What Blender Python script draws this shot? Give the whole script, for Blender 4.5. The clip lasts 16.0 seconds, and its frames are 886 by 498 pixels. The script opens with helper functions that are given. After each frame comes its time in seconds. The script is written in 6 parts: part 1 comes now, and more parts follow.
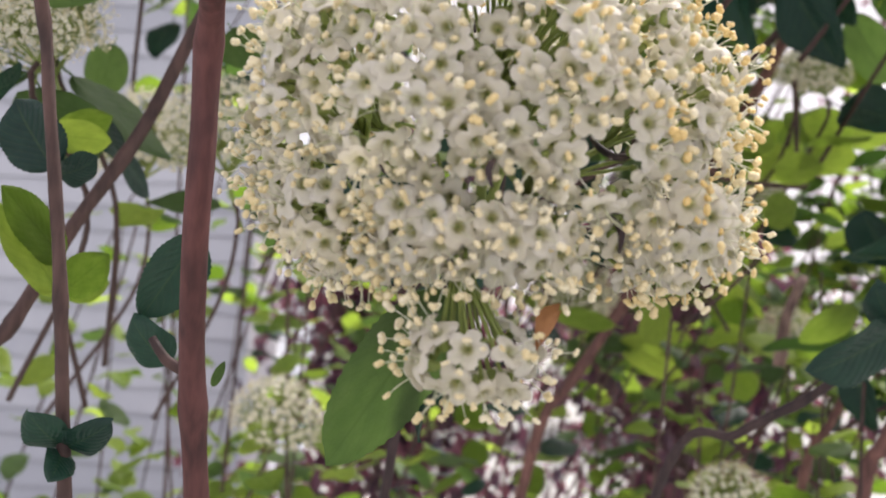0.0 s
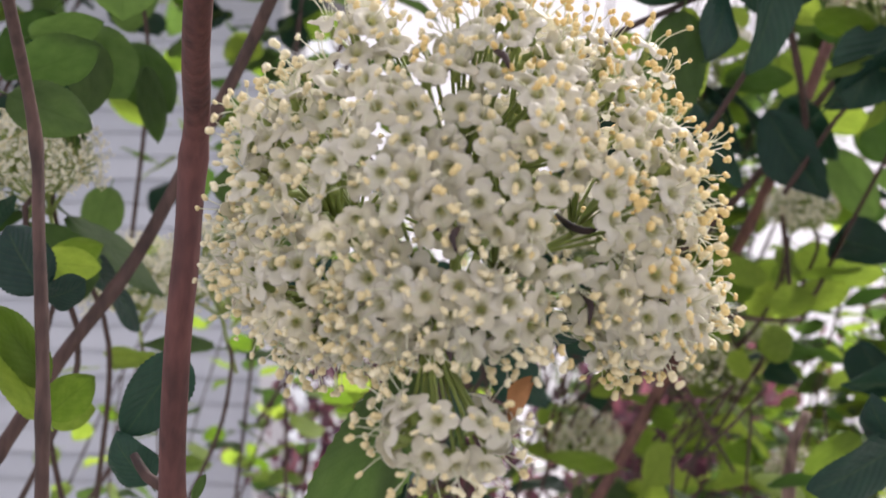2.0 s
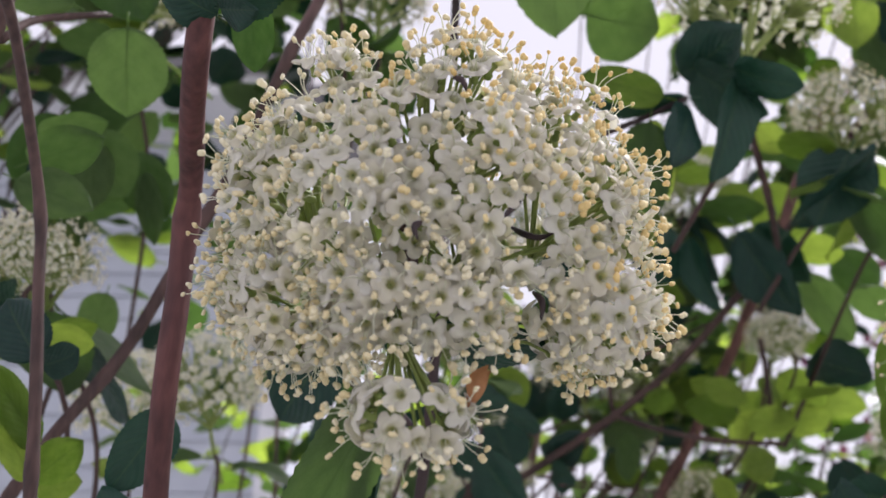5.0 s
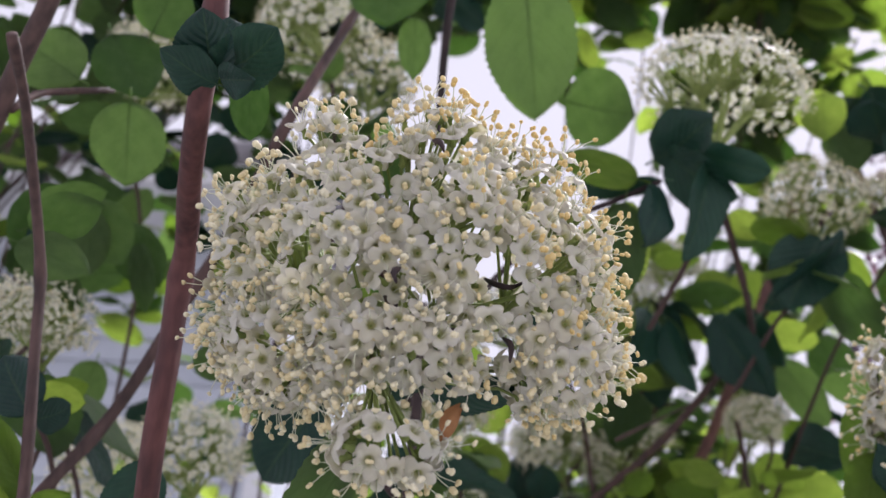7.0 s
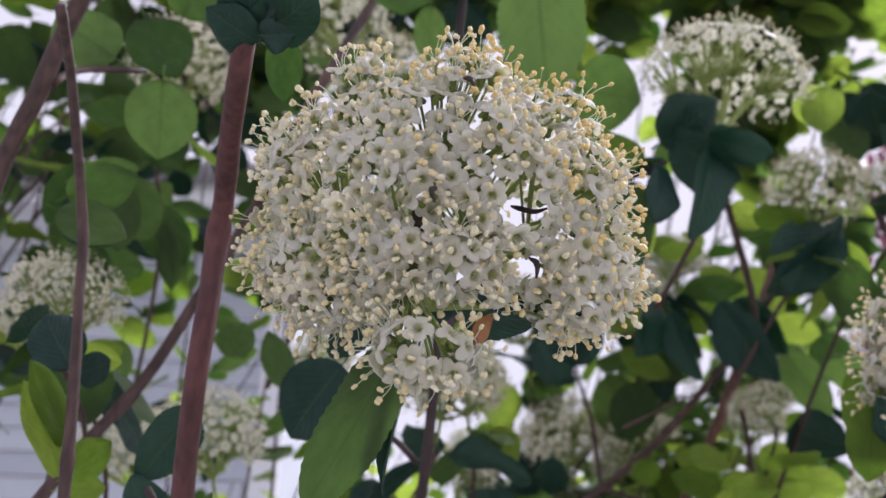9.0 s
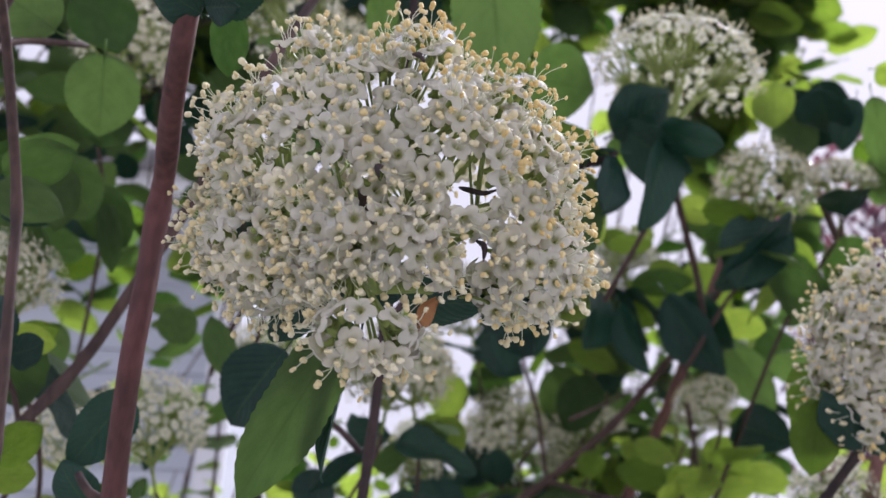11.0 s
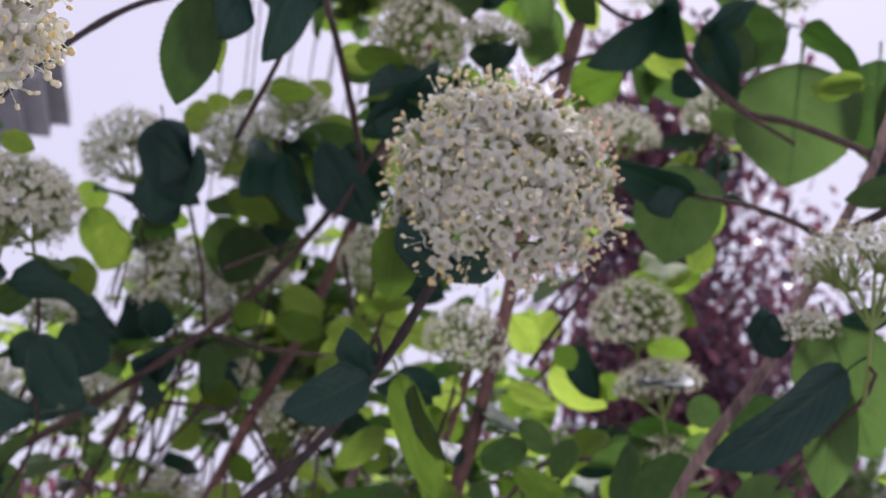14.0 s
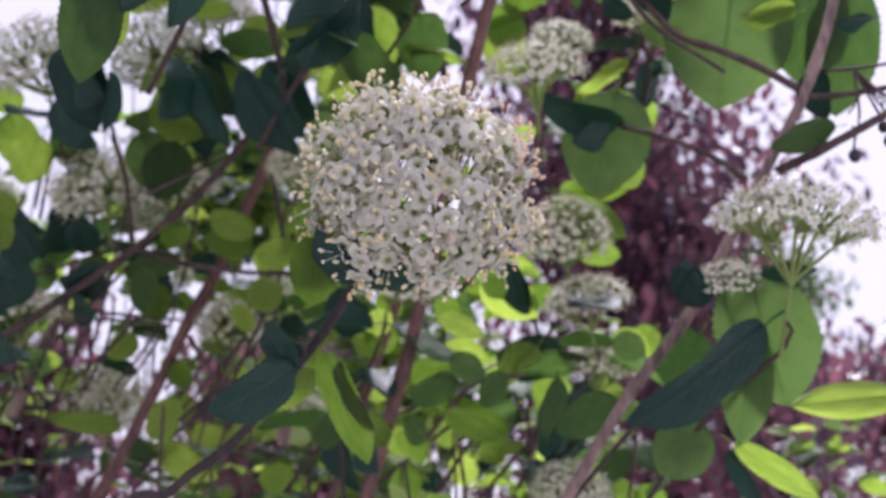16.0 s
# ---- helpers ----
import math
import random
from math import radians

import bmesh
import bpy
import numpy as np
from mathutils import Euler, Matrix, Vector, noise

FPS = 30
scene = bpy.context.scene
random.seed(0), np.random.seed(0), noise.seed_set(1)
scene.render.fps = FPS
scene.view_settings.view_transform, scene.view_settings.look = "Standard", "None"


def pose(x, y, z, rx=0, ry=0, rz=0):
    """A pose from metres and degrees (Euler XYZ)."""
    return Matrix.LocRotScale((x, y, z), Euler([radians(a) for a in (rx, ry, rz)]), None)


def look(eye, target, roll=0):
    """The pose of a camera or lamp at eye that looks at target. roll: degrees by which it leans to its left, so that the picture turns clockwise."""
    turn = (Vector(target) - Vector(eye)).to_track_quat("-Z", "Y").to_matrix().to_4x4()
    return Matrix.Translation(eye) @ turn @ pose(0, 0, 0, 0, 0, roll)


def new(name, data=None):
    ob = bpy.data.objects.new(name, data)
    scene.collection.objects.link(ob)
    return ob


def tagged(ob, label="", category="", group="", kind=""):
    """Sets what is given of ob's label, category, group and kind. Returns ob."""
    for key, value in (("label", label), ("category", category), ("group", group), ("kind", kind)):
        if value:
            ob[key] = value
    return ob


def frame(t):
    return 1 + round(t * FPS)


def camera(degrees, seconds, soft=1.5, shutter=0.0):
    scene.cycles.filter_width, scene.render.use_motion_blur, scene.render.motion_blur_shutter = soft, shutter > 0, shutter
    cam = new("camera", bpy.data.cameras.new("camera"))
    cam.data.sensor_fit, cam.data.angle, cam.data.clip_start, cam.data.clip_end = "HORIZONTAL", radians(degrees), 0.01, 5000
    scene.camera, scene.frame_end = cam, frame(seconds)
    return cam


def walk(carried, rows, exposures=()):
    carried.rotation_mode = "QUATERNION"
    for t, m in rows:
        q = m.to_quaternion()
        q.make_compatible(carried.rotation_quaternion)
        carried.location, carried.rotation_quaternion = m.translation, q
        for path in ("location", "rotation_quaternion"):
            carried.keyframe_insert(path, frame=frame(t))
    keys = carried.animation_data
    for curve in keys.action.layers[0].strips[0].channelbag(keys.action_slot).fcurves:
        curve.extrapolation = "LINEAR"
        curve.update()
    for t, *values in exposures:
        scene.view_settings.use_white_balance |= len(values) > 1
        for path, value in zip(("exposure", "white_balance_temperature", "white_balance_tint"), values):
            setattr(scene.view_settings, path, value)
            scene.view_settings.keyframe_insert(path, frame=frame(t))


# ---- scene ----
PATH = [
    (0, (0.00122, -0.17254, 1.48347), (-0.03791, 0.82404, 1.55623), 2.78),
    (0.5, (0.00336, -0.16636, 1.48148), (-0.04486, 0.82899, 1.56483), 2.46),
    (1, (0.00414, -0.16716, 1.48097), (-0.04330, 0.82374, 1.60697), 2.37),
    (1.5, (0.00469, -0.16752, 1.47377), (-0.04235, 0.81476, 1.65521), 1.96),
    (2, (0.00678, -0.17197, 1.47068), (-0.04143, 0.80132, 1.69513), 1.54),
    (2.5, (0.00658, -0.17479, 1.46666), (-0.04284, 0.78960, 1.72651), 1.33),
    (3, (0.00605, -0.17408, 1.45919), (-0.03551, 0.77966, 1.75691), 1.04),
    (3.5, (0.00467, -0.17438, 1.45343), (-0.03349, 0.76733, 1.78769), 0.87),
    (4, (0.00525, -0.17743, 1.44930), (-0.03234, 0.75461, 1.80969), 0.92),
    (4.2, (0.00750, -0.17770, 1.44780), (-0.03711, 0.75312, 1.81055), 1.03),
    (6.3, (0.01426, -0.18518, 1.43288), (-0.02412, 0.71656, 1.86346), 2.35),
    (6.5, (0.01421, -0.18563, 1.43180), (-0.02123, 0.71009, 1.87502), 2.21),
    (7, (0.01515, -0.19027, 1.42897), (-0.01979, 0.70005, 1.88297), 2.28),
    (7.5, (0.01315, -0.19523, 1.42325), (-0.02357, 0.69180, 1.88350), 2.31),
    (8, (0.01288, -0.19929, 1.41923), (-0.02576, 0.68572, 1.88320), 2.30),
    (8.2, (0.01085, -0.19921, 1.41510), (-0.02935, 0.67901, 1.89165), 2.33),
    (10.3, (0.00975, -0.19206, 1.40154), (-0.00695, 0.69061, 1.87124), 1.71),
    (10.5, (0.00907, -0.19215, 1.40298), (-0.00124, 0.69013, 1.87359), 1.89),
    (11, (0.01128, -0.19042, 1.40577), (0.02113, 0.69250, 1.87517), 1.83),
    (11.5, (0.01511, -0.18759, 1.40494), (0.05499, 0.69652, 1.87050), 1.41),
    (12, (0.02652, -0.18460, 1.40373), (0.10515, 0.70302, 1.85755), 0.90),
    (12.5, (0.03800, -0.18331, 1.39763), (0.16358, 0.70547, 1.83841), -0.40),
    (13, (0.04903, -0.18171, 1.39262), (0.21666, 0.70810, 1.81705), -0.91),
    (13.5, (0.05806, -0.18060, 1.39014), (0.26684, 0.71130, 1.79131), -1.43),
    (14, (0.06480, -0.17873, 1.39303), (0.31124, 0.71723, 1.76252), -1.97),
    (14.5, (0.07127, -0.18099, 1.41453), (0.34772, 0.72246, 1.74219), -2.50),
    (15, (0.07264, -0.18826, 1.43394), (0.36397, 0.72669, 1.71320), -2.94),
    (15.5, (0.07311, -0.19418, 1.44759), (0.37212, 0.73086, 1.68188), -3.54),
    (16, (0.07130, -0.19467, 1.45235), (0.37363, 0.73765, 1.65083), -4.10),
]
cam = camera(45.0, 16.0)
walk(cam, [(t, look(eye, target, roll)) for t, eye, target, roll in PATH], [(0, 0.67, 6700, 15), (1.5, 0.61, 6680, 15), (3.0, 0.41, 6500, 15), (4.5, 0.34, 6280, 16), (7, 0.29, 6100, 18), (11, 0.24, 5980, 19), (12.3, 0.07, 5900, 20), (13.2, 0.10, 5920, 22), (14.5, 0.19, 5860, 25), (16, 0.44, 5820, 26)])
cam.data.dof.use_dof = True
cam.data.dof.focus_distance = 0.205
cam.data.dof.aperture_fstop = 28.0

# ---- world, sun, exposure ----
SUN_ELEVATION, SUN_AZIMUTH = radians(50), radians(35)
world = bpy.data.worlds.new("overcast_sky")
scene.world = world
world.use_nodes = True
wn, wl = world.node_tree.nodes, world.node_tree.links
wn.clear()
w_out, w_bg = wn.new("ShaderNodeOutputWorld"), wn.new("ShaderNodeBackground")
w_sky, w_mix = wn.new("ShaderNodeTexSky"), wn.new("ShaderNodeMixRGB")
w_sky.sky_type, w_sky.sun_disc = "NISHITA", False
w_sky.sun_elevation, w_sky.sun_rotation = SUN_ELEVATION, SUN_AZIMUTH
w_sky.air_density, w_sky.dust_density = 1.0, 3.0
w_mix.inputs[0].default_value = 0.9
w_mix.inputs[2].default_value = (8.1, 7.85, 8.35, 1)
wl.new(w_sky.outputs[0], w_mix.inputs[1])
wl.new(w_mix.outputs[0], w_bg.inputs[0])
wl.new(w_bg.outputs[0], w_out.inputs[0])
w_bg.inputs[1].default_value = 0.091

sun_data = bpy.data.lights.new("sun", "SUN")
sun_data.energy, sun_data.angle, sun_data.color = 6.4, radians(25), (1.0, 0.97, 0.93)
sun = new("sun", sun_data)
sun_way = Vector((math.sin(SUN_AZIMUTH) * math.cos(SUN_ELEVATION), math.cos(SUN_AZIMUTH) * math.cos(SUN_ELEVATION), math.sin(SUN_ELEVATION)))
sun.rotation_mode = "QUATERNION"
sun.rotation_quaternion = sun_way.to_track_quat("Z", "Y")
sun.location = sun_way * 8
scene.view_settings.exposure = 0.0


# ---- materials ----
def material(name):
    m = bpy.data.materials.new(name)
    m.use_nodes = True
    return m, m.node_tree.nodes, m.node_tree.links, m.node_tree.nodes["Principled BSDF"]


def ramp(nodes, links, source, *stops):
    r = nodes.new("ShaderNodeValToRGB")
    while len(r.color_ramp.elements) < len(stops):
        r.color_ramp.elements.new(0.5)
    for e, (place, colour) in zip(r.color_ramp.elements, stops):
        e.position, e.color = place, (*colour, 1)
    links.new(source, r.inputs[0])
    return r


def noise_node(nodes, links, coord, scale, detail=3):
    n = nodes.new("ShaderNodeTexNoise")
    n.inputs["Scale"].default_value, n.inputs["Detail"].default_value = scale, detail
    links.new(coord, n.inputs["Vector"])
    return n


def bump(nodes, links, height, strength, distance, target):
    b = nodes.new("ShaderNodeBump")
    b.inputs["Strength"].default_value, b.inputs["Distance"].default_value = strength, distance
    links.new(height, b.inputs["Height"])
    links.new(b.outputs[0], target.inputs["Normal"])
    return b


def math_node(nodes, links, op, a, b=None):
    n = nodes.new("ShaderNodeMath")
    n.operation = op
    for i, v in enumerate((a, b)):
        if v is None:
            continue
        if isinstance(v, (int, float)):
            n.inputs[i].default_value = v
        else:
            links.new(v, n.inputs[i])
    return n.outputs[0]


def leaf_material(name, dark, light, through_colour, share, rough=0.6, gloss=0.22):
    """A leaf: veins from the blade's own coordinates, mottling, light let through."""
    m, n, l, p = material(name)
    uv, info, tex = n.new("ShaderNodeUVMap"), n.new("ShaderNodeObjectInfo"), n.new("ShaderNodeTexCoord")
    sep = n.new("ShaderNodeSeparateXYZ")
    l.new(uv.outputs[0], sep.inputs[0])
    across = math_node(n, l, "ABSOLUTE", math_node(n, l, "SUBTRACT", sep.outputs[0], 0.5))
    along = math_node(n, l, "SUBTRACT", math_node(n, l, "MULTIPLY", sep.outputs[1], 9.0), math_node(n, l, "MULTIPLY", across, 7.0))
    tooth = math_node(n, l, "ABSOLUTE", math_node(n, l, "SUBTRACT", math_node(n, l, "FRACT", along), 0.5))
    side = math_node(n, l, "LESS_THAN", tooth, 0.06)
    mid = math_node(n, l, "LESS_THAN", across, 0.018)
    vein = math_node(n, l, "MAXIMUM", math_node(n, l, "MULTIPLY", side, 0.45), mid)
    mottle = noise_node(n, l, tex.outputs["Object"], 5.0, 4)
    value = math_node(n, l, "ADD", math_node(n, l, "MULTIPLY", mottle.outputs[0], 0.6), math_node(n, l, "MULTIPLY", info.outputs["Random"], 0.4))
    base = ramp(n, l, value, (0.25, dark), (0.75, light))
    mix = n.new("ShaderNodeMixRGB")
    l.new(math_node(n, l, "MULTIPLY", vein, 0.14), mix.inputs[0])
    l.new(base.outputs[0], mix.inputs[1])
    mix.inputs[2].default_value = (0.16, 0.26, 0.08, 1)
    l.new(mix.outputs[0], p.inputs["Base Color"])
    p.inputs["Roughness"].default_value = rough
    p.inputs["Specular IOR Level"].default_value = gloss
    quilt = math_node(n, l, "ADD", math_node(n, l, "MULTIPLY", tooth, 0.45), math_node(n, l, "MULTIPLY", mottle.outputs[0], 1.1))
    bump(n, l, quilt, 0.18, 0.012, p)
    trans, both = n.new("ShaderNodeBsdfTranslucent"), n.new("ShaderNodeMixShader")
    tint = n.new("ShaderNodeMixRGB")
    tint.blend_type = "MULTIPLY"
    tint.inputs[0].default_value = 1.0
    shade = ramp(n, l, math_node(n, l, "ADD", math_node(n, l, "MULTIPLY", mottle.outputs[0], 0.5), math_node(n, l, "MULTIPLY", info.outputs["Random"], 0.5)), (0.25, (0.50, 0.60, 0.45)), (0.75, (1.0, 1.0, 1.0)))
    tint.inputs[1].default_value = (*through_colour, 1)
    l.new(shade.outputs[0], tint.inputs[2])
    net = n.new("ShaderNodeTexVoronoi")
    net.feature = "DISTANCE_TO_EDGE"
    net.inputs["Scale"].default_value = 26.0
    l.new(uv.outputs[0], net.inputs["Vector"])
    fine = math_node(n, l, "LESS_THAN", net.outputs["Distance"], 0.035)
    lines = math_node(n, l, "MAXIMUM", math_node(n, l, "MULTIPLY", vein, 0.22), math_node(n, l, "MULTIPLY", fine, 0.13))
    veined = n.new("ShaderNodeMixRGB")
    l.new(lines, veined.inputs[0])
    l.new(tint.outputs[0], veined.inputs[1])
    veined.inputs[2].default_value = (0.10, 0.17, 0.04, 1)
    l.new(veined.outputs[0], trans.inputs[0])
    both.inputs[0].default_value = share
    l.new(p.outputs[0], both.inputs[1])
    l.new(trans.outputs[0], both.inputs[2])
    l.new(both.outputs[0], n["Material Output"].inputs[0])
    return m


LEAF = leaf_material("leaf_green", (0.054, 0.098, 0.042), (0.106, 0.160, 0.066), (0.39, 0.52, 0.23), 0.60, 0.55, 0.24)
# Shade on overlapped leaves is in this darker, bluish copy of the green.
LEAF_SHADED = leaf_material("leaf_shaded", (0.009, 0.036, 0.030), (0.022, 0.070, 0.046), (0.09, 0.26, 0.10), 0.20, 0.42, 0.30)
LEAF_YOUNG = leaf_material("leaf_young", (0.128, 0.188, 0.042), (0.190, 0.256, 0.070), (0.69, 0.80, 0.28), 0.70, 0.55, 0.24)


def bark_material(name, dark, light, scale):
    m, n, l, p = material(name)
    tex, mapping = n.new("ShaderNodeTexCoord"), n.new("ShaderNodeMapping")
    mapping.inputs["Scale"].default_value = (1, 1, 0.25)
    l.new(tex.outputs["Object"], mapping.inputs[0])
    fine, coarse = noise_node(n, l, mapping.outputs[0], scale, 6), noise_node(n, l, tex.outputs["Object"], scale * 0.12, 3)
    both = math_node(n, l, "ADD", math_node(n, l, "MULTIPLY", fine.outputs[0], 0.55), math_node(n, l, "MULTIPLY", coarse.outputs[0], 0.5))
    l.new(ramp(n, l, both, (0.38, dark), (0.68, light)).outputs[0], p.inputs["Base Color"])
    p.inputs["Roughness"].default_value = 0.72
    bump(n, l, fine.outputs[0], 0.5, 0.0008, p)
    return m


BARK_RED = bark_material("bark_red", (0.044, 0.013, 0.013), (0.125, 0.044, 0.041), 420)
BARK = bark_material("bark_brown", (0.028, 0.015, 0.014), (0.112, 0.062, 0.054), 380)
BARK_ROSE = bark_material("bark_rose", (0.070, 0.030, 0.028), (0.24, 0.115, 0.098), 340)
# Darker bark copy; shade on the second head's stem is in its colour.
BARK_DARK = bark_material("bark_dark", (0.014, 0.008, 0.010), (0.055, 0.032, 0.032), 360)
BARK_PALE = bark_material("bark_pale", (0.090, 0.054, 0.048), (0.36, 0.240, 0.205), 300)


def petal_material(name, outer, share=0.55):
    m, n, l, p = material(name)
    tex = n.new("ShaderNodeTexCoord")
    sep, info = n.new("ShaderNodeSeparateXYZ"), n.new("ShaderNodeObjectInfo")
    uv = n.new("ShaderNodeUVMap")
    l.new(uv.outputs[0], sep.inputs[0])
    ring = ramp(n, l, sep.outputs[0], (0.0, (0.42, 0.44, 0.17)), (0.20, (0.58, 0.59, 0.32)), (0.36, (0.80, 0.79, 0.70)), (1.0, outer))
    spots = noise_node(n, l, tex.outputs["Object"], 500, 3)
    age = ramp(n, l, math_node(n, l, "ADD", math_node(n, l, "MULTIPLY", spots.outputs[0], 0.4), math_node(n, l, "MULTIPLY", info.outputs["Random"], 0.6)), (0.3, (1, 1, 1)), (0.95, (0.97, 0.94, 0.86)))
    mul = n.new("ShaderNodeMixRGB")
    mul.blend_type = "MULTIPLY"
    mul.inputs[0].default_value = 1
    l.new(ring.outputs[0], mul.inputs[1])
    l.new(age.outputs[0], mul.inputs[2])
    l.new(mul.outputs[0], p.inputs["Base Color"])
    p.inputs["Roughness"].default_value = 0.5
    p.inputs["Specular IOR Level"].default_value = 0.3
    bump(n, l, spots.outputs[0], 0.25, 0.0004, p)
    trans, both = n.new("ShaderNodeBsdfTranslucent"), n.new("ShaderNodeMixShader")
    l.new(mul.outputs[0], trans.inputs[0])
    both.inputs[0].default_value = share
    l.new(p.outputs[0], both.inputs[1])
    l.new(trans.outputs[0], both.inputs[2])
    l.new(both.outputs[0], n["Material Output"].inputs[0])
    return m


def plain_material(name, dark, light, scale, rough=0.6, share=0.0, islands=False):
    m, n, l, p = material(name)
    tex, info = n.new("ShaderNodeTexCoord"), n.new("ShaderNodeObjectInfo")
    grain = noise_node(n, l, tex.outputs["Object"], scale, 4)
    chance = n.new("ShaderNodeNewGeometry").outputs["Random Per Island"] if islands else info.outputs["Random"]
    value = math_node(n, l, "ADD", math_node(n, l, "MULTIPLY", grain.outputs[0], 0.55), math_node(n, l, "MULTIPLY", chance, 0.45))
    c = ramp(n, l, value, (0.3, dark), (0.75, light))
    l.new(c.outputs[0], p.inputs["Base Color"])
    p.inputs["Roughness"].default_value = rough
    bump(n, l, grain.outputs[0], 0.2, 0.2 / scale, p)
    if share:
        trans, both = n.new("ShaderNodeBsdfTranslucent"), n.new("ShaderNodeMixShader")
        l.new(c.outputs[0], trans.inputs[0])
        both.inputs[0].default_value = share
        l.new(p.outputs[0], both.inputs[1])
        l.new(trans.outputs[0], both.inputs[2])
        l.new(both.outputs[0], n["Material Output"].inputs[0])
    return m


PETAL = petal_material("petal_white", (0.865, 0.85, 0.80), 0.50)
# Duller cream copy of the petals; shade on farther heads is in its colour.
PETAL_CREAM_SHADED = petal_material("petal_cream_shaded", (0.72, 0.70, 0.57), 0.30)
ANTHER = plain_material("anther_yellow", (0.80, 0.68, 0.38), (0.92, 0.87, 0.66), 160, 0.6, 0.15)
ANTHER_GOLD = plain_material("anther_gold", (0.81, 0.60, 0.24), (0.92, 0.78, 0.43), 160, 0.6, 0.15)
ANTHER_PINK = plain_material("anther_pink", (0.86, 0.56, 0.40), (0.92, 0.76, 0.62), 160, 0.6, 0.15)
FILAMENT = plain_material("filament_cream", (0.66, 0.68, 0.50), (0.82, 0.82, 0.70), 700, 0.5, 0.3)
STALK = plain_material("stalk_green", (0.17, 0.24, 0.05), (0.33, 0.40, 0.12), 300, 0.55, 0.15)
PURPLE = plain_material("leaf_purple", (0.055, 0.035, 0.058), (0.26, 0.094, 0.122), 4.0, 0.25, 0.4, True)
FAR_GREEN = plain_material("leaf_far", (0.05, 0.10, 0.025), (0.13, 0.20, 0.05), 3.0, 0.6, 0.3, True)
BERRY = plain_material("berry_black", (0.010, 0.009, 0.012), (0.03, 0.026, 0.034), 400, 0.35)
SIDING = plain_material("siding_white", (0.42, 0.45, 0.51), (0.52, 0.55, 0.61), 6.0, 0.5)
TRIM = plain_material("trim_white", (0.72, 0.73, 0.76), (0.80, 0.80, 0.82), 8.0, 0.45)
SHINGLE = plain_material("roof_grey", (0.20, 0.19, 0.21), (0.30, 0.29, 0.31), 14.0, 0.85)
# Pale tone added so the ground bounces light up onto flowers and leaves.
BOUNCE_GREY = plain_material("bounce_ground", (0.16, 0.16, 0.155), (0.32, 0.32, 0.31), 24.0, 0.9)
WITHERED = plain_material("withered_brown", (0.22, 0.09, 0.03), (0.42, 0.20, 0.08), 500, 0.7, 0.2)


# ---- mesh helpers ----
def mesh_of(name, verts, faces, mats, slots=None, uvs=None, smooth=True):
    me = bpy.data.meshes.new(name)
    me.from_pydata([tuple(v) for v in verts], [], faces)
    for m in mats:
        me.materials.append(m)
    if slots is not None:
        me.polygons.foreach_set("material_index", slots)
    if uvs is not None:
        layer = me.uv_layers.new(name="UVMap")
        idx = np.zeros(len(me.loops), dtype=np.int32)
        me.loops.foreach_get("vertex_index", idx)
        layer.data.foreach_set("uv", np.asarray(uvs, dtype=np.float32)[idx].ravel())
    if smooth:
        me.polygons.foreach_set("use_smooth", [True] * len(me.polygons))
    me.update()
    return me


def child(name, mesh, parent, label="", m=None):
    ob = new(name, mesh)
    ob.parent = parent
    if m is not None:
        ob.matrix_basis = m
    if label:
        tagged(ob, label)
    return ob


def frame_of(way, hint=(0, 0, 1)):
    z = Vector(way).normalized()
    h = Vector(hint)
    x = h.cross(z)
    if x.length < 1e-4:
        x = Vector((1, 0, 0)).cross(z)
    x.normalize()
    return x, z.cross(x), z


def smooth_line(points, step):
    """Catmull-Rom through the points."""
    p = [Vector(q) for q in points]
    p = [p[0] * 2 - p[1], *p, p[-1] * 2 - p[-2]]
    line = []
    for i in range(1, len(p) - 2):
        k = max(2, int((p[i + 1] - p[i]).length / step))
        for j in range(k):
            t = j / k
            line.append(0.5 * (2 * p[i] + (p[i + 1] - p[i - 1]) * t + (2 * p[i - 1] - 5 * p[i] + 4 * p[i + 1] - p[i + 2]) * t * t + (3 * p[i] - p[i - 1] - 3 * p[i + 1] + p[i + 2]) * t**3))
    line.append(p[-2])
    return line


def tube(line, radii, sides=8):
    """Vertices and faces of a tube along the line, closed at both ends."""
    verts, faces = [], []
    x = None
    for i, c in enumerate(line):
        way = (line[min(i + 1, len(line) - 1)] - line[max(i - 1, 0)]).normalized()
        if x is None:
            x, y, _ = frame_of(way)
        else:
            x = (x - way * x.dot(way)).normalized()
            y = way.cross(x)
        for k in range(sides):
            a = 2 * math.pi * k / sides
            verts.append(c + (x * math.cos(a) + y * math.sin(a)) * radii[i])
    for i in range(len(line) - 1):
        for k in range(sides):
            j = (k + 1) % sides
            faces.append((i * sides + k, i * sides + j, (i + 1) * sides + j, (i + 1) * sides + k))
    faces.append(tuple(range(sides - 1, -1, -1)))
    faces.append(tuple(range((len(line) - 1) * sides, len(line) * sides)))
    return verts, faces


def joined(pieces):
    verts, faces = [], []
    for v, f in pieces:
        k = len(verts)
        verts += v
        faces += [tuple(i + k for i in q) for q in f]
    return verts, faces


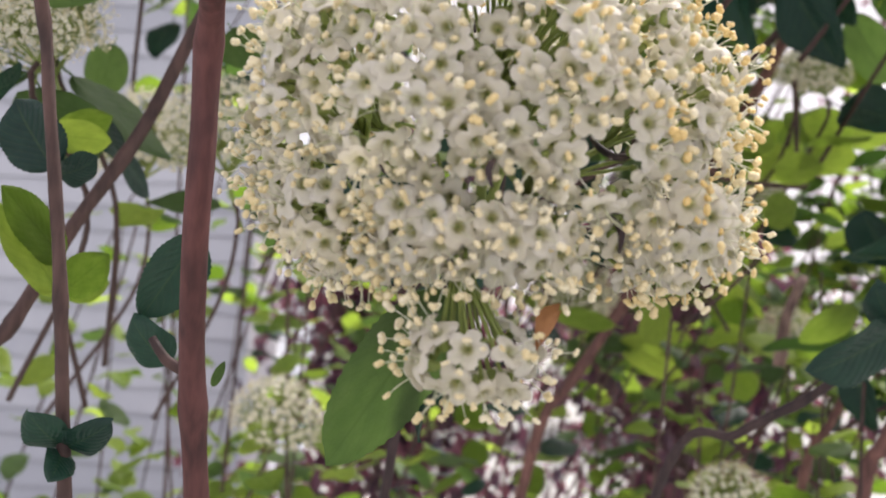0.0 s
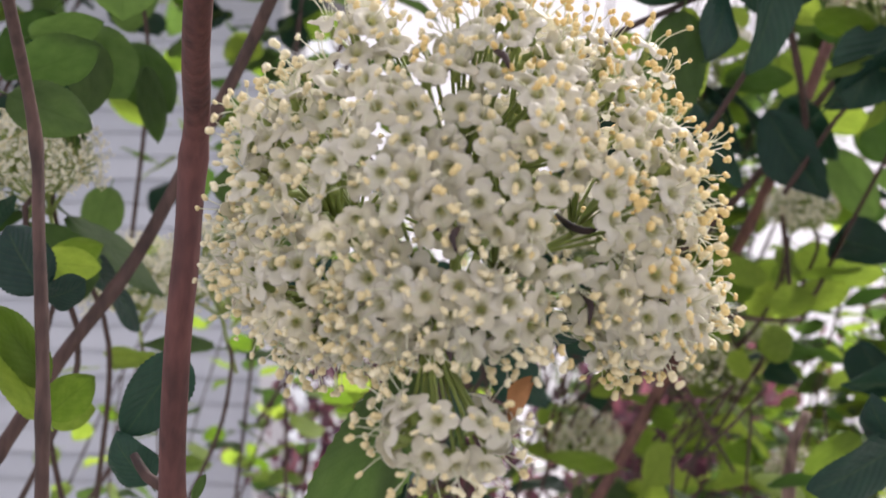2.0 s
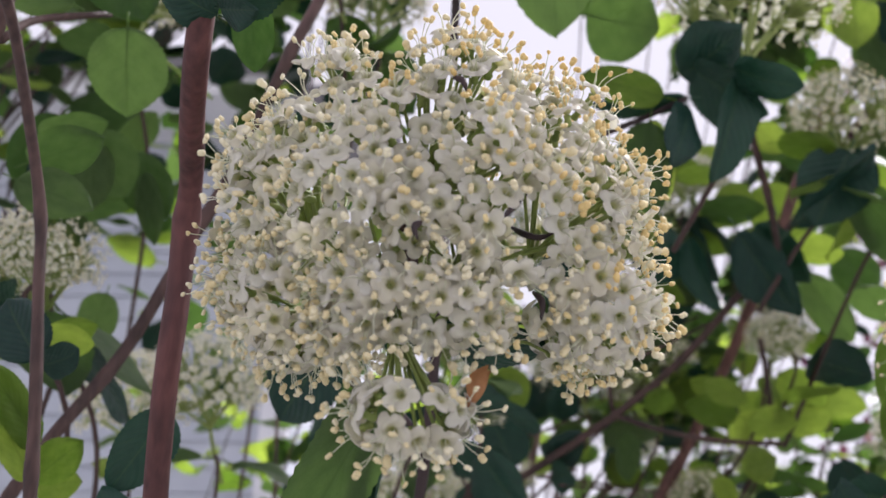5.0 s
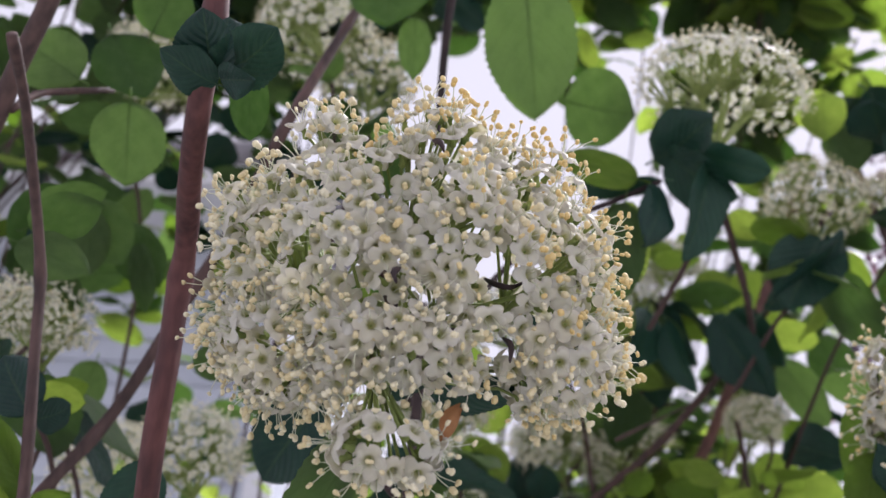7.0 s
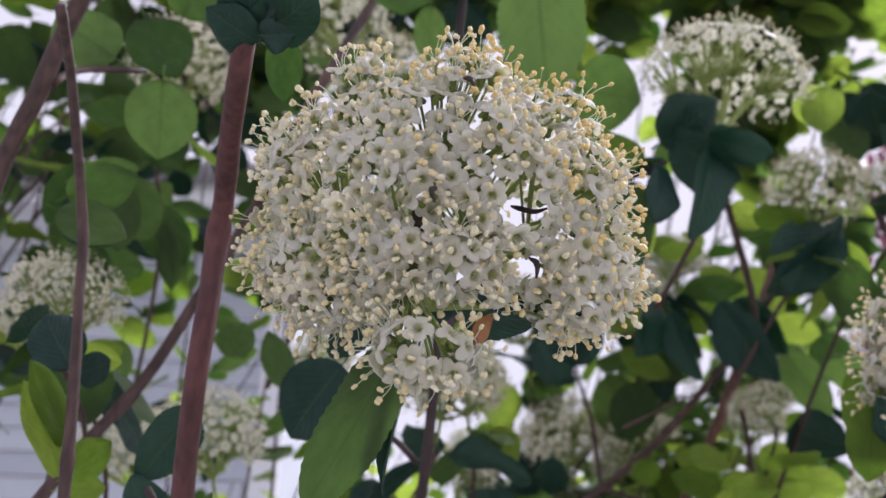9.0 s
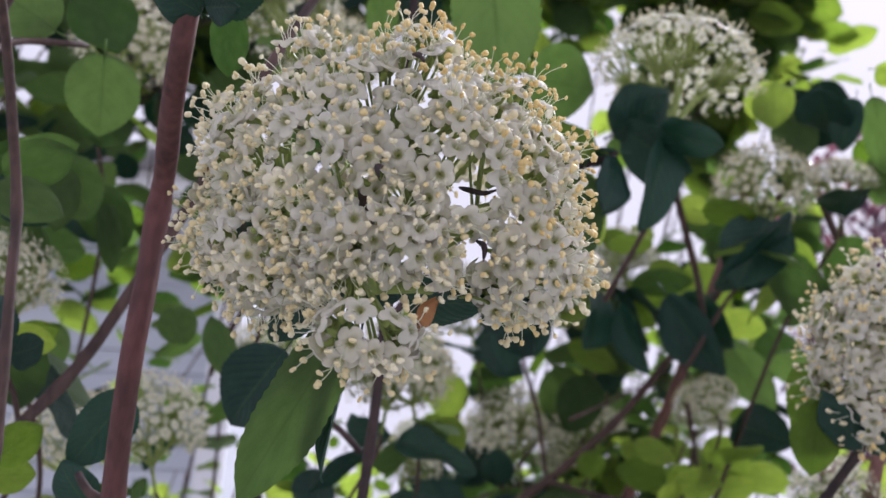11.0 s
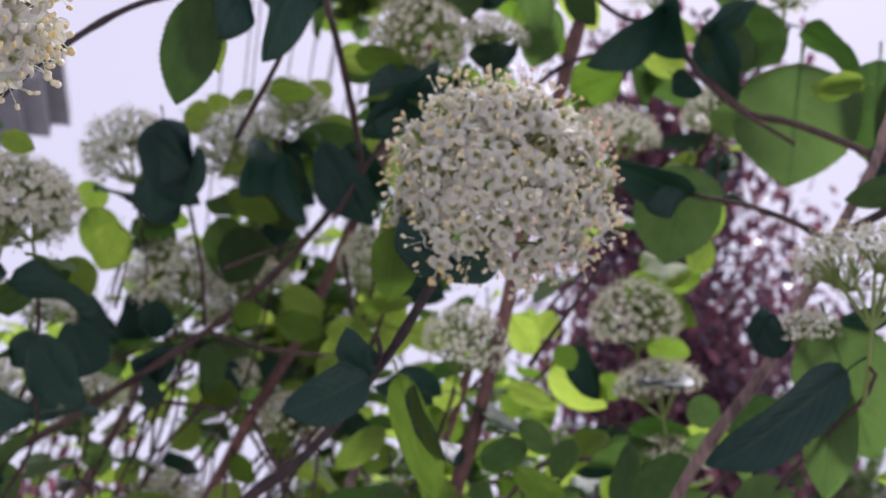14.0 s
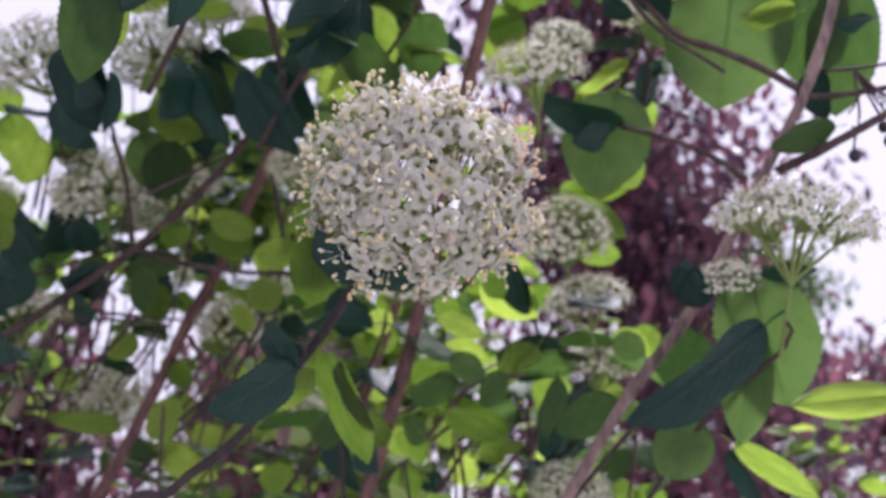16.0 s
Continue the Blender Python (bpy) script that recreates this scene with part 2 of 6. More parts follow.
def ball(centre, rx, ry, rz, rings=4, sides=6):
    verts, faces = [Vector((0, 0, -1))], []
    for i in range(1, rings):
        a = math.pi * i / rings - math.pi / 2
        verts += [Vector((math.cos(a) * math.cos(2 * math.pi * k / sides), math.cos(a) * math.sin(2 * math.pi * k / sides), math.sin(a))) for k in range(sides)]
    verts.append(Vector((0, 0, 1)))
    last = len(verts) - 1
    for k in range(sides):
        j = (k + 1) % sides
        faces.append((0, 1 + j, 1 + k))
        faces.append((last, last - sides + k, last - sides + j))
        for i in range(rings - 2):
            faces.append((1 + i * sides + k, 1 + i * sides + j, 1 + (i + 1) * sides + j, 1 + (i + 1) * sides + k))
    return [Vector(centre) + Vector((v.x * rx, v.y * ry, v.z * rz)) for v in verts], faces


# ---- leaves ----
def leaf_mesh(name, mat, shape, seed, nu=10, nv=34, depth=0.006):
    """A blade of length 1 along y and width 1 along x, oval, toothed, with sunk veins, a short stalk and a thickness."""
    rnd = random.Random(seed)
    verts, uvs, faces = [], [], []
    fold = {"flat": 0.10, "fold": 0.34, "droop": 0.16}[shape]
    curl = {"flat": 0.06, "fold": 0.16, "droop": 0.36}[shape]
    tip = rnd.uniform(0.0, 0.26)
    rough = {"flat": 1.0, "fold": 1.5, "droop": 2.0}[shape]
    wave_a, wave_b = rnd.uniform(0, 6), rnd.uniform(0.015, 0.04) * rough
    sway, roll_in = rnd.uniform(-0.05, 0.05) * rough, rnd.uniform(0.02, 0.10) * rough
    for side in (0, 1):
        for j in range(nv + 1):
            v = j / nv
            half = 0.5 * min(1.0, (math.sin(math.pi * min(1, v * 1.01) ** 0.86)) ** 0.55 * 1.02) if 0 < v < 1 else 0.0
            if v > 0.86:
                half *= 1 - ((v - 0.86) / 0.14) ** 2 * 0.25
            if v > 0.62:
                half *= 1 - ((v - 0.62) / 0.38) ** 2 * tip
            for i in range(nu + 1):
                u = i / nu
                s = 2 * u - 1
                edge = 1 + (0.030 if j % 2 else -0.022) * (abs(s) > 0.99)
                x = s * half * edge
                quilt = 0.004 * math.sin((v * 9 - abs(s) * 2.2) * 2 * math.pi) * (1 - abs(s) ** 4) * abs(s) ** 0.4
                z = fold * abs(x) ** 1.15 - curl * v * v + quilt + wave_b * math.sin(v * 9 + wave_a + (2 if s > 0 else 0)) * abs(s) ** 2
                z -= roll_in * max(0.0, abs(s) - 0.45) ** 2 * 2.2
                x += sway * math.sin(v * 2.6) * v
                verts.append((x, v, z - side * depth * (1 - abs(s) ** 6)))
                uvs.append((u, v))
    n = (nu + 1) * (nv + 1)
    for side in (0, 1):
        for j in range(nv):
            for i in range(nu):
                a = side * n + j * (nu + 1) + i
                q = (a, a + 1, a + nu + 2, a + nu + 1)
                faces.append(q if side == 0 else q[::-1])
    tv, tf = tube([Vector((0, -0.16, 0.03)), Vector((0, -0.07, 0.0)), Vector((0, 0.05, 0.0)), Vector((0, 0.5, -0.25 * curl - 0.01)), Vector((0, 0.97, -0.94 * curl - 0.006))], [0.018, 0.015, 0.008, 0.004, 0.0015], 5)
    k = len(verts)
    verts += [tuple(q) for q in tv]
    uvs += [(0.5, 0.3)] * len(tv)
    faces += [tuple(i + k for i in q) for q in tf]
    return mesh_of(name, verts, faces, [mat], uvs=uvs)


LEAVES = {}
for k, shape in enumerate(("flat", "fold", "droop")):
    for mat, tone in ((LEAF, "mid"), (LEAF_SHADED, "dark"), (LEAF_YOUNG, "young")):
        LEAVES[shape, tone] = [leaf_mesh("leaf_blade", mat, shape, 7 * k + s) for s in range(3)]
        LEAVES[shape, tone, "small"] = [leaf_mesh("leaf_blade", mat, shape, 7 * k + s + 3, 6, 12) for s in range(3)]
leaf_rnd = random.Random(5)


def leaf(owner, base, tip, width, normal, shape, tone="", small=False):
    """One leaf on a branch, from the end of its stalk to its tip, its upper side towards normal."""
    # Folded and drooping leaves default to the copy with shade in its colour.
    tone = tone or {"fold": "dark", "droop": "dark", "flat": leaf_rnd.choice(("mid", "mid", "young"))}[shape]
    b, t = Vector(base), Vector(tip)
    y = t - b
    length = y.length
    y.normalize()
    x = y.cross(Vector(normal)).normalized()
    z = x.cross(y)
    m = Matrix((x * width, y * length, z * (width + length) * 0.5)).transposed().to_4x4()
    m.translation = b
    return child("leaf", leaf_rnd.choice(LEAVES[(shape, tone, "small") if small else (shape, tone)]), owner, "", m)


# ---- branches ----
branch_rnd = random.Random(9)
OLD_STEM = (Vector((0.0907, 0.5718, 1.4913)), Vector((0.2007, 0.4659, 1.7205)))
OPEN_SIDE = Vector((0.075, -0.195, 1.44))


def before_old_stem(p):
    """Whether a leaf there would stand in the bare lane on the open side of the old stem."""
    a, b = OLD_STEM
    across = (a - OPEN_SIDE).cross(b - OPEN_SIDE).normalized()
    return abs((p - OPEN_SIDE).dot(across)) < 0.02 and 0.30 < p.y < 0.62 and 1.40 < p.z < 1.72


def shrub_branch(label, group, bark=None):
    ob = tagged(new("viburnum_branch"), label, "shrub branch", group)
    ob["bark"] = {"reddish": 0, "thick": 2}.get(label.split()[0], 1) if bark is None else bark
    return ob


def branch(owner, r0, r1, *points):
    """One piece of wood with knots and a slightly uneven thickness."""
    points = [Vector(q) for q in points]
    lean = (points[0] - points[1]) * Vector((1, 1, 0))
    if r0 >= 0.0021 and 1.0 < points[0].z < min(1.47, points[1].z):
        foot = points[0] + lean * 2.5
        points = [Vector((foot.x, foot.y, -0.03)), Vector((foot.x, foot.y, 0.65)), points[0] + lean * 1.6 - Vector((0, 0, 0.22)), *points]
    line = smooth_line(points, max(r0 * 1.6, 0.004))
    n = len(line)
    radii, phase = [], branch_rnd.uniform(0, 9)
    for i, c in enumerate(line):
        t = i / (n - 1)
        r = r0 + (r1 - r0) * t
        knot = max(0.0, math.sin(i * 0.42 + phase)) ** 14
        radii.append(r * (1 + 0.22 * knot + 0.07 * noise.noise(c * 90)))
        line[i] = c + Vector((noise.noise(c * 35), noise.noise(c * 35 + Vector((7, 0, 0))), 0)) * r * 0.25
    v, f = tube(line, radii, 10)
    return child("stem" if r0 > 0.003 else "twig", mesh_of("stem", v, f, [BARK if r0 < 0.003 and owner["bark"] != 3 else (BARK_RED, BARK, BARK_PALE, BARK_DARK, BARK_ROSE)[owner["bark"]]]), owner)


# ---- flowers ----
def floret_mesh(name, seed):
    """A cupped five-lobed corolla, unit radius, with a tube below it."""
    rnd = random.Random(seed)
    sides, verts, uvs, faces = 30, [], [], []
    rings = ((0.0, -0.36), (0.16, -0.34), (0.25, -0.20), (0.34, -0.04), (0.52, 0.06), (0.78, 0.08), (0.93, 0.01), (1.0, -0.06))
    tilt = [rnd.uniform(-0.95, 0.45) for _ in range(5)]
    size = [rnd.uniform(0.80, 1.15) for _ in range(5)]
    for depth in (0.0, 0.022):
        for r, z in rings:
            for k in range(sides):
                a = 2 * math.pi * k / sides
                lobe = int(k / sides * 5)
                point = abs(((k / sides * 5) % 1) - 0.5) * 2
                c = abs(math.cos(2.5 * (a - 2 * math.pi * (lobe + 0.5) / 5) * 1.0))
                reach = 0.70 + (0.27 * c**0.4 + 0.06 * (1 - point)) * size[lobe]
                rr = r * (1 + (reach - 1) * min(1, r * 1.25) ** 2)
                zz = z - depth + (tilt[lobe] * c * max(0, r - 0.35)) - 0.10 * (1 - c) * max(0, r - 0.4)
                verts.append((rr * math.cos(a), rr * math.sin(a), zz))
                uvs.append((min(1.0, r), 0.5))
    m = len(rings)
    for s in range(2):
        for i in range(m - 1):
            for k in range(sides):
                j = (k + 1) % sides
                a, b = (s * m + i) * sides, (s * m + i + 1) * sides
                q = (a + k, a + j, b + j, b + k)
                faces.append(q[::-1] if s == 0 else q)
    for k in range(sides):
        j = (k + 1) % sides
        a, b = (m - 1) * sides, (2 * m - 1) * sides
        faces.append((a + k, a + j, b + j, b + k))
    slots = [0] * len(faces)
    tv, tf = joined([tube([Vector((0, 0, -0.42)), Vector((0, 0, -0.62)), Vector((0, 0, -0.98)), Vector((0, 0, -1.1))], [0.22, 0.17, 0.24, 0.10], 8), ball((0, 0, -0.40), 0.10, 0.10, 0.14, 4, 6)])
    k = len(verts)
    verts += [tuple(q) for q in tv]
    uvs += [(0.0, 0.0)] * len(tv)
    faces += [tuple(i + k for i in q) for q in tf]
    slots += [1] * len(tf)
    me = mesh_of(name, verts, faces, [PETAL, STALK], slots, uvs)
    rim = 2 * (m - 1) * sides
    for q in range(rim, rim + sides):
        me.polygons[q].use_smooth = False
    return me


def stamen_mesh(name, seed, tip):
    """Five bent filaments with plump anthers."""
    rnd = random.Random(seed)
    verts, faces, slots = [], [], []
    for k in range(4):
        a = 2 * math.pi * (k + rnd.uniform(-0.3, 0.3)) / 5
        out, up = rnd.uniform(0.50, 1.25), rnd.uniform(0.5, 1.65)
        p = [Vector((0.24 * math.cos(a), 0.24 * math.sin(a), -0.15)), Vector((0.42 * out * math.cos(a), 0.42 * out * math.sin(a), 0.45 * up)), Vector((out * math.cos(a + 0.1), out * math.sin(a + 0.1), up))]
        line = smooth_line(p, 0.28)
        tv, tf = tube(line, [0.030] * len(line), 5)
        size = rnd.uniform(0.75, 1.30)
        side = Vector((rnd.gauss(0, 1), rnd.gauss(0, 1), rnd.gauss(0, 1))).normalized() * 0.085 * size
        bv, bf = joined([ball(line[-1] + side * q, 0.19 * size * rnd.uniform(0.8, 1.2), 0.14 * size, 0.17 * size * rnd.uniform(0.8, 1.2), 4, 7) for q in (-1, 1)])
        for (vv, ff), s in (((tv, tf), 0), ((bv, bf), 1)):
            n = len(verts)
            verts += [tuple(q) for q in vv]
            faces += [tuple(i + n for i in q) for q in ff]
            slots += [s] * len(ff)
    return mesh_of(name, verts, faces, [FILAMENT, tip], slots)


FLORETS = [floret_mesh("floret", s) for s in range(5)]
STAMENS = {tip: [stamen_mesh("stamen_whorl", s, tip) for s in range(5)] for tip in (ANTHER, ANTHER_GOLD, ANTHER_PINK)}


def spread(rnd, centre, semi, axis, count, gap, keep, umbels=0):
    """Points and outward ways over a rounded head, no two nearer than gap, bulging in a number of umbels."""
    found = []
    c = Vector(centre)
    x, y, z = frame_of(axis)
    tops = []
    while len(tops) < umbels:
        d = Vector((rnd.gauss(0, 1), rnd.gauss(0, 1), rnd.gauss(0, 1))).normalized()
        if all((d - q).length > 2.4 / umbels**0.5 for q in tops) or rnd.random() < 0.01:
            tops.append(d)
    for _ in range(count * 60):
        d = Vector((rnd.gauss(0, 1), rnd.gauss(0, 1), rnd.gauss(0, 1))).normalized()
        p = c + x * d.x * semi[0] + y * d.y * semi[1] + z * d.z * semi[2]
        if not keep(p, d):
            continue
        p += d * (rnd.uniform(-0.10, 0.03) + 0.09 * noise.noise(d * 2.6 + c * 9)) * semi[2]
        way = (x * d.x / semi[0] + y * d.y / semi[1] + z * d.z / semi[2]).normalized()
        if tops:
            near = sorted(tops, key=lambda q: (q - d).length)
            seam = (near[1] - d).length - (near[0] - d).length
            if seam < 0.10 and rnd.random() < 0.85:
                continue
            p += d * (min(seam, 0.4) * 0.38 - 0.11) * semi[2]
            fan = d - near[0]
            way = (way + (x * fan.x + y * fan.y + z * fan.z) * 0.6).normalized()
        if all((p - q).length > gap for q, _ in found):
            found.append((p, way))
        if len(found) >= count:
            break
    return found


def stalks(rnd, root, ends, rays, thick=0.0009):
    """Rays from the root, each branching to the florets nearest to it."""
    pieces, heads = [], []
    root = Vector(root)
    for p, w in ends[:: max(1, len(ends) // rays)][:rays]:
        heads.append(root.lerp(p, 0.58))
    for h in heads:
        line = smooth_line([root, root.lerp(h, 0.5) + Vector((0, 0, 0.001)), h], 0.004)
        pieces.append(tube(line, [thick * (1 - 0.35 * i / len(line)) for i in range(len(line))], 6))
    for p, w in ends:
        h = min(heads, key=lambda q: (q - p).length)
        foot = p - w * 0.0034
        mid = h.lerp(foot, 0.5) - w * 0.001
        pieces.append(tube([h, mid, foot, foot + w * 0.0012], [thick * 0.45, thick * 0.34, thick * 0.36, thick * 0.5], 5))
    return joined(pieces)


def turned(p, way, size, spin):
    x, y, z = frame_of(way, (0.3, 0.2, 1))
    m = Matrix((x, y, z)).transposed().to_4x4() @ Matrix.Rotation(spin, 4, "Z")
    m.translation = p
    return m @ Matrix.Diagonal((size, size, size, 1))


def near_head(label, seed, centre, lobes, root, size, rays, inner, tips, open_at=None):
    """A flower head whose florets are separate, each with its stamens. lobes: centre, half-axes, axis, count, gap, keep, umbels; tips(p, chance) names the anthers."""
    rnd = random.Random(seed)
    top = tagged(new("viburnum_flower_head"), label, "flower head", "flower heads on the shrub")
    ends = []
    for lobe in lobes:
        gap = lobe[4]
        for p, w in spread(rnd, *lobe):
            if all((p - q).length > gap * 0.8 for q, _ in ends):
                ends.append((p, w))
    v, f = stalks(rnd, root, [e for e in ends if open_at is None or all(open_at(e[0].lerp(Vector(root), 0.08 * k)) for k in range(1, 11))], rays)
    child("flower_stalk", mesh_of("flower_stalk", v, f, [STALK]), top, "green branching flower stalks")
    for p, w in ends:
        lean = (w + Vector((rnd.gauss(0, 0.30), rnd.gauss(-0.12, 0.30), rnd.gauss(0.05, 0.30) + max(0.0, w.z) * 0.3))).normalized()
        fl = child("floret", rnd.choice(FLORETS), top, "", turned(p, lean, size * rnd.uniform(0.88, 1.12), rnd.uniform(0, 6.28)))
        child("stamen_whorl", rnd.choice(STAMENS[tips(p, rnd.random())]), fl, "", Matrix.Rotation(rnd.uniform(0, 6.28), 4, "Z"))
    c, semi, axis, count, gap, keep = inner
    verts, faces, uvs, slots = [], [], [], []
    source = FLORETS[0]
    co = np.zeros(len(source.vertices) * 3, dtype=np.float32)
    source.vertices.foreach_get("co", co)
    co = np.c_[co.reshape(-1, 3), np.ones(len(source.vertices))]
    uv_of = [(0.8, 0.5)] * len(source.vertices)
    for q in source.loops:
        uv_of[q.vertex_index] = tuple(source.uv_layers[0].data[q.index].uv)
    for p, w in spread(rnd, c, semi, axis, count, gap, keep):
        m = np.array(turned(p, (w + Vector((rnd.gauss(0, 0.4), rnd.gauss(0, 0.4), rnd.gauss(0, 0.4)))).normalized(), size, rnd.uniform(0, 6.28)))
        k = len(verts)
        verts += [tuple(q) for q in (co @ m.T)[:, :3]]
        uvs += uv_of
        faces += [tuple(i + k for i in f.vertices) for f in source.polygons]
        slots += [f.material_index for f in source.polygons]
    tagged(child("inner_floret_mass", mesh_of("inner_floret_mass", verts, faces, [PETAL, STALK], slots, uvs), top), kind="stuff")
    return top


def far_mesh(kind, seed, count):
    """Florets, stamens and stalks of a head of radius 1, as three meshes."""
    rnd = random.Random(seed)
    semi = {"round": (1.0, 1.0, 0.88), "open": (1.0, 1.0, 0.62), "flat": (1.0, 1.0, 0.56)}[kind]
    ends = [(Vector(p), w) for p, w in spread(rnd, (0, 0, 0), semi, (0, 0, 1), count, 0.165, lambda p, d: d.z > {"round": -0.55, "open": -0.15, "flat": -0.05}[kind])]
    fv, ff, fu, sv, sf = [], [], [], [], []
    slots = []
    for p, w in ends:
        lean = (w + Vector((rnd.gauss(0, 0.3), rnd.gauss(0, 0.3), rnd.gauss(0, 0.3)))).normalized()
        m = turned(p, lean, 0.105 * rnd.uniform(0.85, 1.15), rnd.uniform(0, 6.28))
        k = len(fv)
        ring = []
        for r, z in ((0.0, -0.25), (0.42, 0.02), (1.0, 0.0)):
            for i in range(10):
                a = 2 * math.pi * i / 10
                rr = r * (1.0 if i % 2 else 0.70)
                ring.append(m @ Vector((rr * math.cos(a), rr * math.sin(a), z + (0.12 * rnd.uniform(-1, 1) if r > 0.9 else 0))))
                fu.append((r, 0.5))
        fv += ring
        for b in (0, 10):
            for i in range(10):
                j = (i + 1) % 10
                ff.append((k + b + i, k + b + j, k + b + 10 + j, k + b + 10 + i))
        for i in range(3):
            a = 2 * math.pi * (i + rnd.random()) / 3
            tip = Vector((0.9 * math.cos(a), 0.9 * math.sin(a), rnd.uniform(0.7, 1.3)))
            tv, tf = tube([m @ Vector((0.2 * math.cos(a), 0.2 * math.sin(a), 0)), m @ tip], [0.005, 0.005], 3)
            bv, bf = ball(m @ tip, 0.020, 0.020, 0.018, 3, 4)
            for vv, fc, s in ((tv, tf, 0), (bv, bf, 1)):
                n = len(sv)
                sv += vv
                sf += [tuple(q + n for q in t) for t in fc]
                slots += [s] * len(fc)
    root = Vector((0, 0, {"round": -0.75, "open": -0.8, "flat": -0.75}[kind]))
    tv, tf = stalks(rnd, root, [(p, w * 28) for p, w in ends], 8, 0.034)
    lv, lf = tube([root + Vector((0, 0, 0.02)), root + Vector((0.02, 0.0, -0.45)), root + Vector((0.0, 0.05, -1.0))], [0.036, 0.034, 0.036], 7)
    tv, tf = joined([(tv, tf), (lv, lf)])
    return (mesh_of("floret_mass", fv, ff, [PETAL_CREAM_SHADED], None, fu), mesh_of("stamen_whorl", sv, sf, [FILAMENT, ANTHER], slots), mesh_of("flower_stalk", tv, tf, [STALK]))


FAR = {kind: [far_mesh(kind, 30 + 3 * s + len(kind), {"round": 150, "open": 105, "flat": 100}[kind]) for s in range(2)] for kind in ("round", "open", "flat")}
far_rnd = random.Random(21)
HEAD_LABEL = {"round": "rounded cream-white viburnum flower head among green leaves", "open": "loose cream-white viburnum flower head with visible green stalks", "flat": "flat-topped white viburnum flower head seen from the side"}


def flower_head(centre, radius, tilt, kind, leaves=4, reach=1.0):
    top = tagged(new("viburnum_flower_head"), HEAD_LABEL[kind], "flower head", "flower heads on the shrub")
    axis = (Vector(tilt) + Vector((far_rnd.uniform(-0.3, 0.3), far_rnd.uniform(-0.25, 0.1), 0))).normalized()
    top.matrix_basis = turned(Vector(centre), axis, radius, far_rnd.uniform(0, 6.28))
    for name, me in zip(("floret_mass", "stamen_whorl", "flower_stalk"), far_rnd.choice(FAR[kind])):
        ob = child(name, me, top)
        if name != "flower_stalk":
            tagged(ob, kind="stuff")
    back = top.matrix_basis.inverted()
    foot = Vector(centre) - axis * radius * 1.6
    low = foot + Vector((far_rnd.uniform(-0.03, 0.01), far_rnd.uniform(0.03, 0.07), -0.035)) * reach
    line = smooth_line([foot + axis * 0.01, foot, low, low + Vector((far_rnd.uniform(-0.08, 0.0), far_rnd.uniform(0.06, 0.12), -0.07)) * reach], 0.01)
    v, f = tube([back @ q for q in line], [(0.0009 + 0.0005 * i / len(line)) / radius for i in range(len(line))], 7)
    child("twig", mesh_of("twig", v, f, [BARK]), top)
    turn = far_rnd.uniform(0, 6.28)
    for k in range(leaves):
        at = line[min(len(line) - 1, 1 + (k // 2) * len(line) // 5)]
        a = turn + math.pi * (k % 2) + 1.4 * (k // 2)
        way = Vector((math.cos(a), math.sin(a), far_rnd.uniform(-0.75, 0.15))).normalized()
        size = far_rnd.uniform(0.028, 0.046)
        if before_old_stem(at + way * (0.007 + size * 0.5)):
            continue
        shape = far_rnd.choice(("flat", "flat", "fold", "droop"))
        ob = leaf(top, at + way * 0.007, at + way * (0.007 + size), size * far_rnd.uniform(0.58, 0.78), (far_rnd.gauss(0, 0.45), far_rnd.gauss(0, 0.45), 1), shape, far_rnd.choice(("mid", "mid", "young", "dark")), True)
        ob.matrix_basis = back @ ob.matrix_basis
    return top


def berry(place, radius):
    v, f = ball((0, 0, 0), radius, radius, radius * 1.15, 8, 10)
    sv, sf = tube([Vector((0, 0, radius)), Vector((0.001, 0, radius * 2.5)), Vector((0.002, 0.001, radius * 5))], [0.0005] * 3, 5)
    top = tagged(new("dried_berry"), "small black dried berry hanging from a twig", "berry", "dried berries")
    top.location = place
    child("fruit", mesh_of("fruit", v, f, [BERRY]), top)
    child("fruit_stalk", mesh_of("fruit_stalk", sv, sf, [BARK]), top)


# ---- ground, house, distant trees ----
def box(x0, y0, z0, x1, y1, z1):
    v = [Vector((x, y, z)) for z in (z0, z1) for y in (y0, y1) for x in (x0, x1)]
    return v, [(0, 2, 3, 1), (4, 5, 7, 6), (0, 1, 5, 4), (2, 6, 7, 3), (0, 4, 6, 2), (1, 3, 7, 5)]


gv, gf, N = [], [], 60
for j in range(N + 1):
    for i in range(N + 1):
        a, b = (i / N * 2 - 1), (j / N * 2 - 1)
        x, y = math.copysign(abs(a) ** 3 * 400, a), math.copysign(abs(b) ** 3 * 400, b)
        gv.append(Vector((x, y, 0.05 * noise.noise(Vector((x * 0.3, y * 0.3, 0))) - 0.05)))
for j in range(N):
    for i in range(N):
        k = j * (N + 1) + i
        gf.append((k, k + 1, k + N + 2, k + N + 1))
tagged(new("ground", mesh_of("ground", gv, gf, [BOUNCE_GREY])), "pale grey ground added to bounce light upward", "ground", kind="structure")

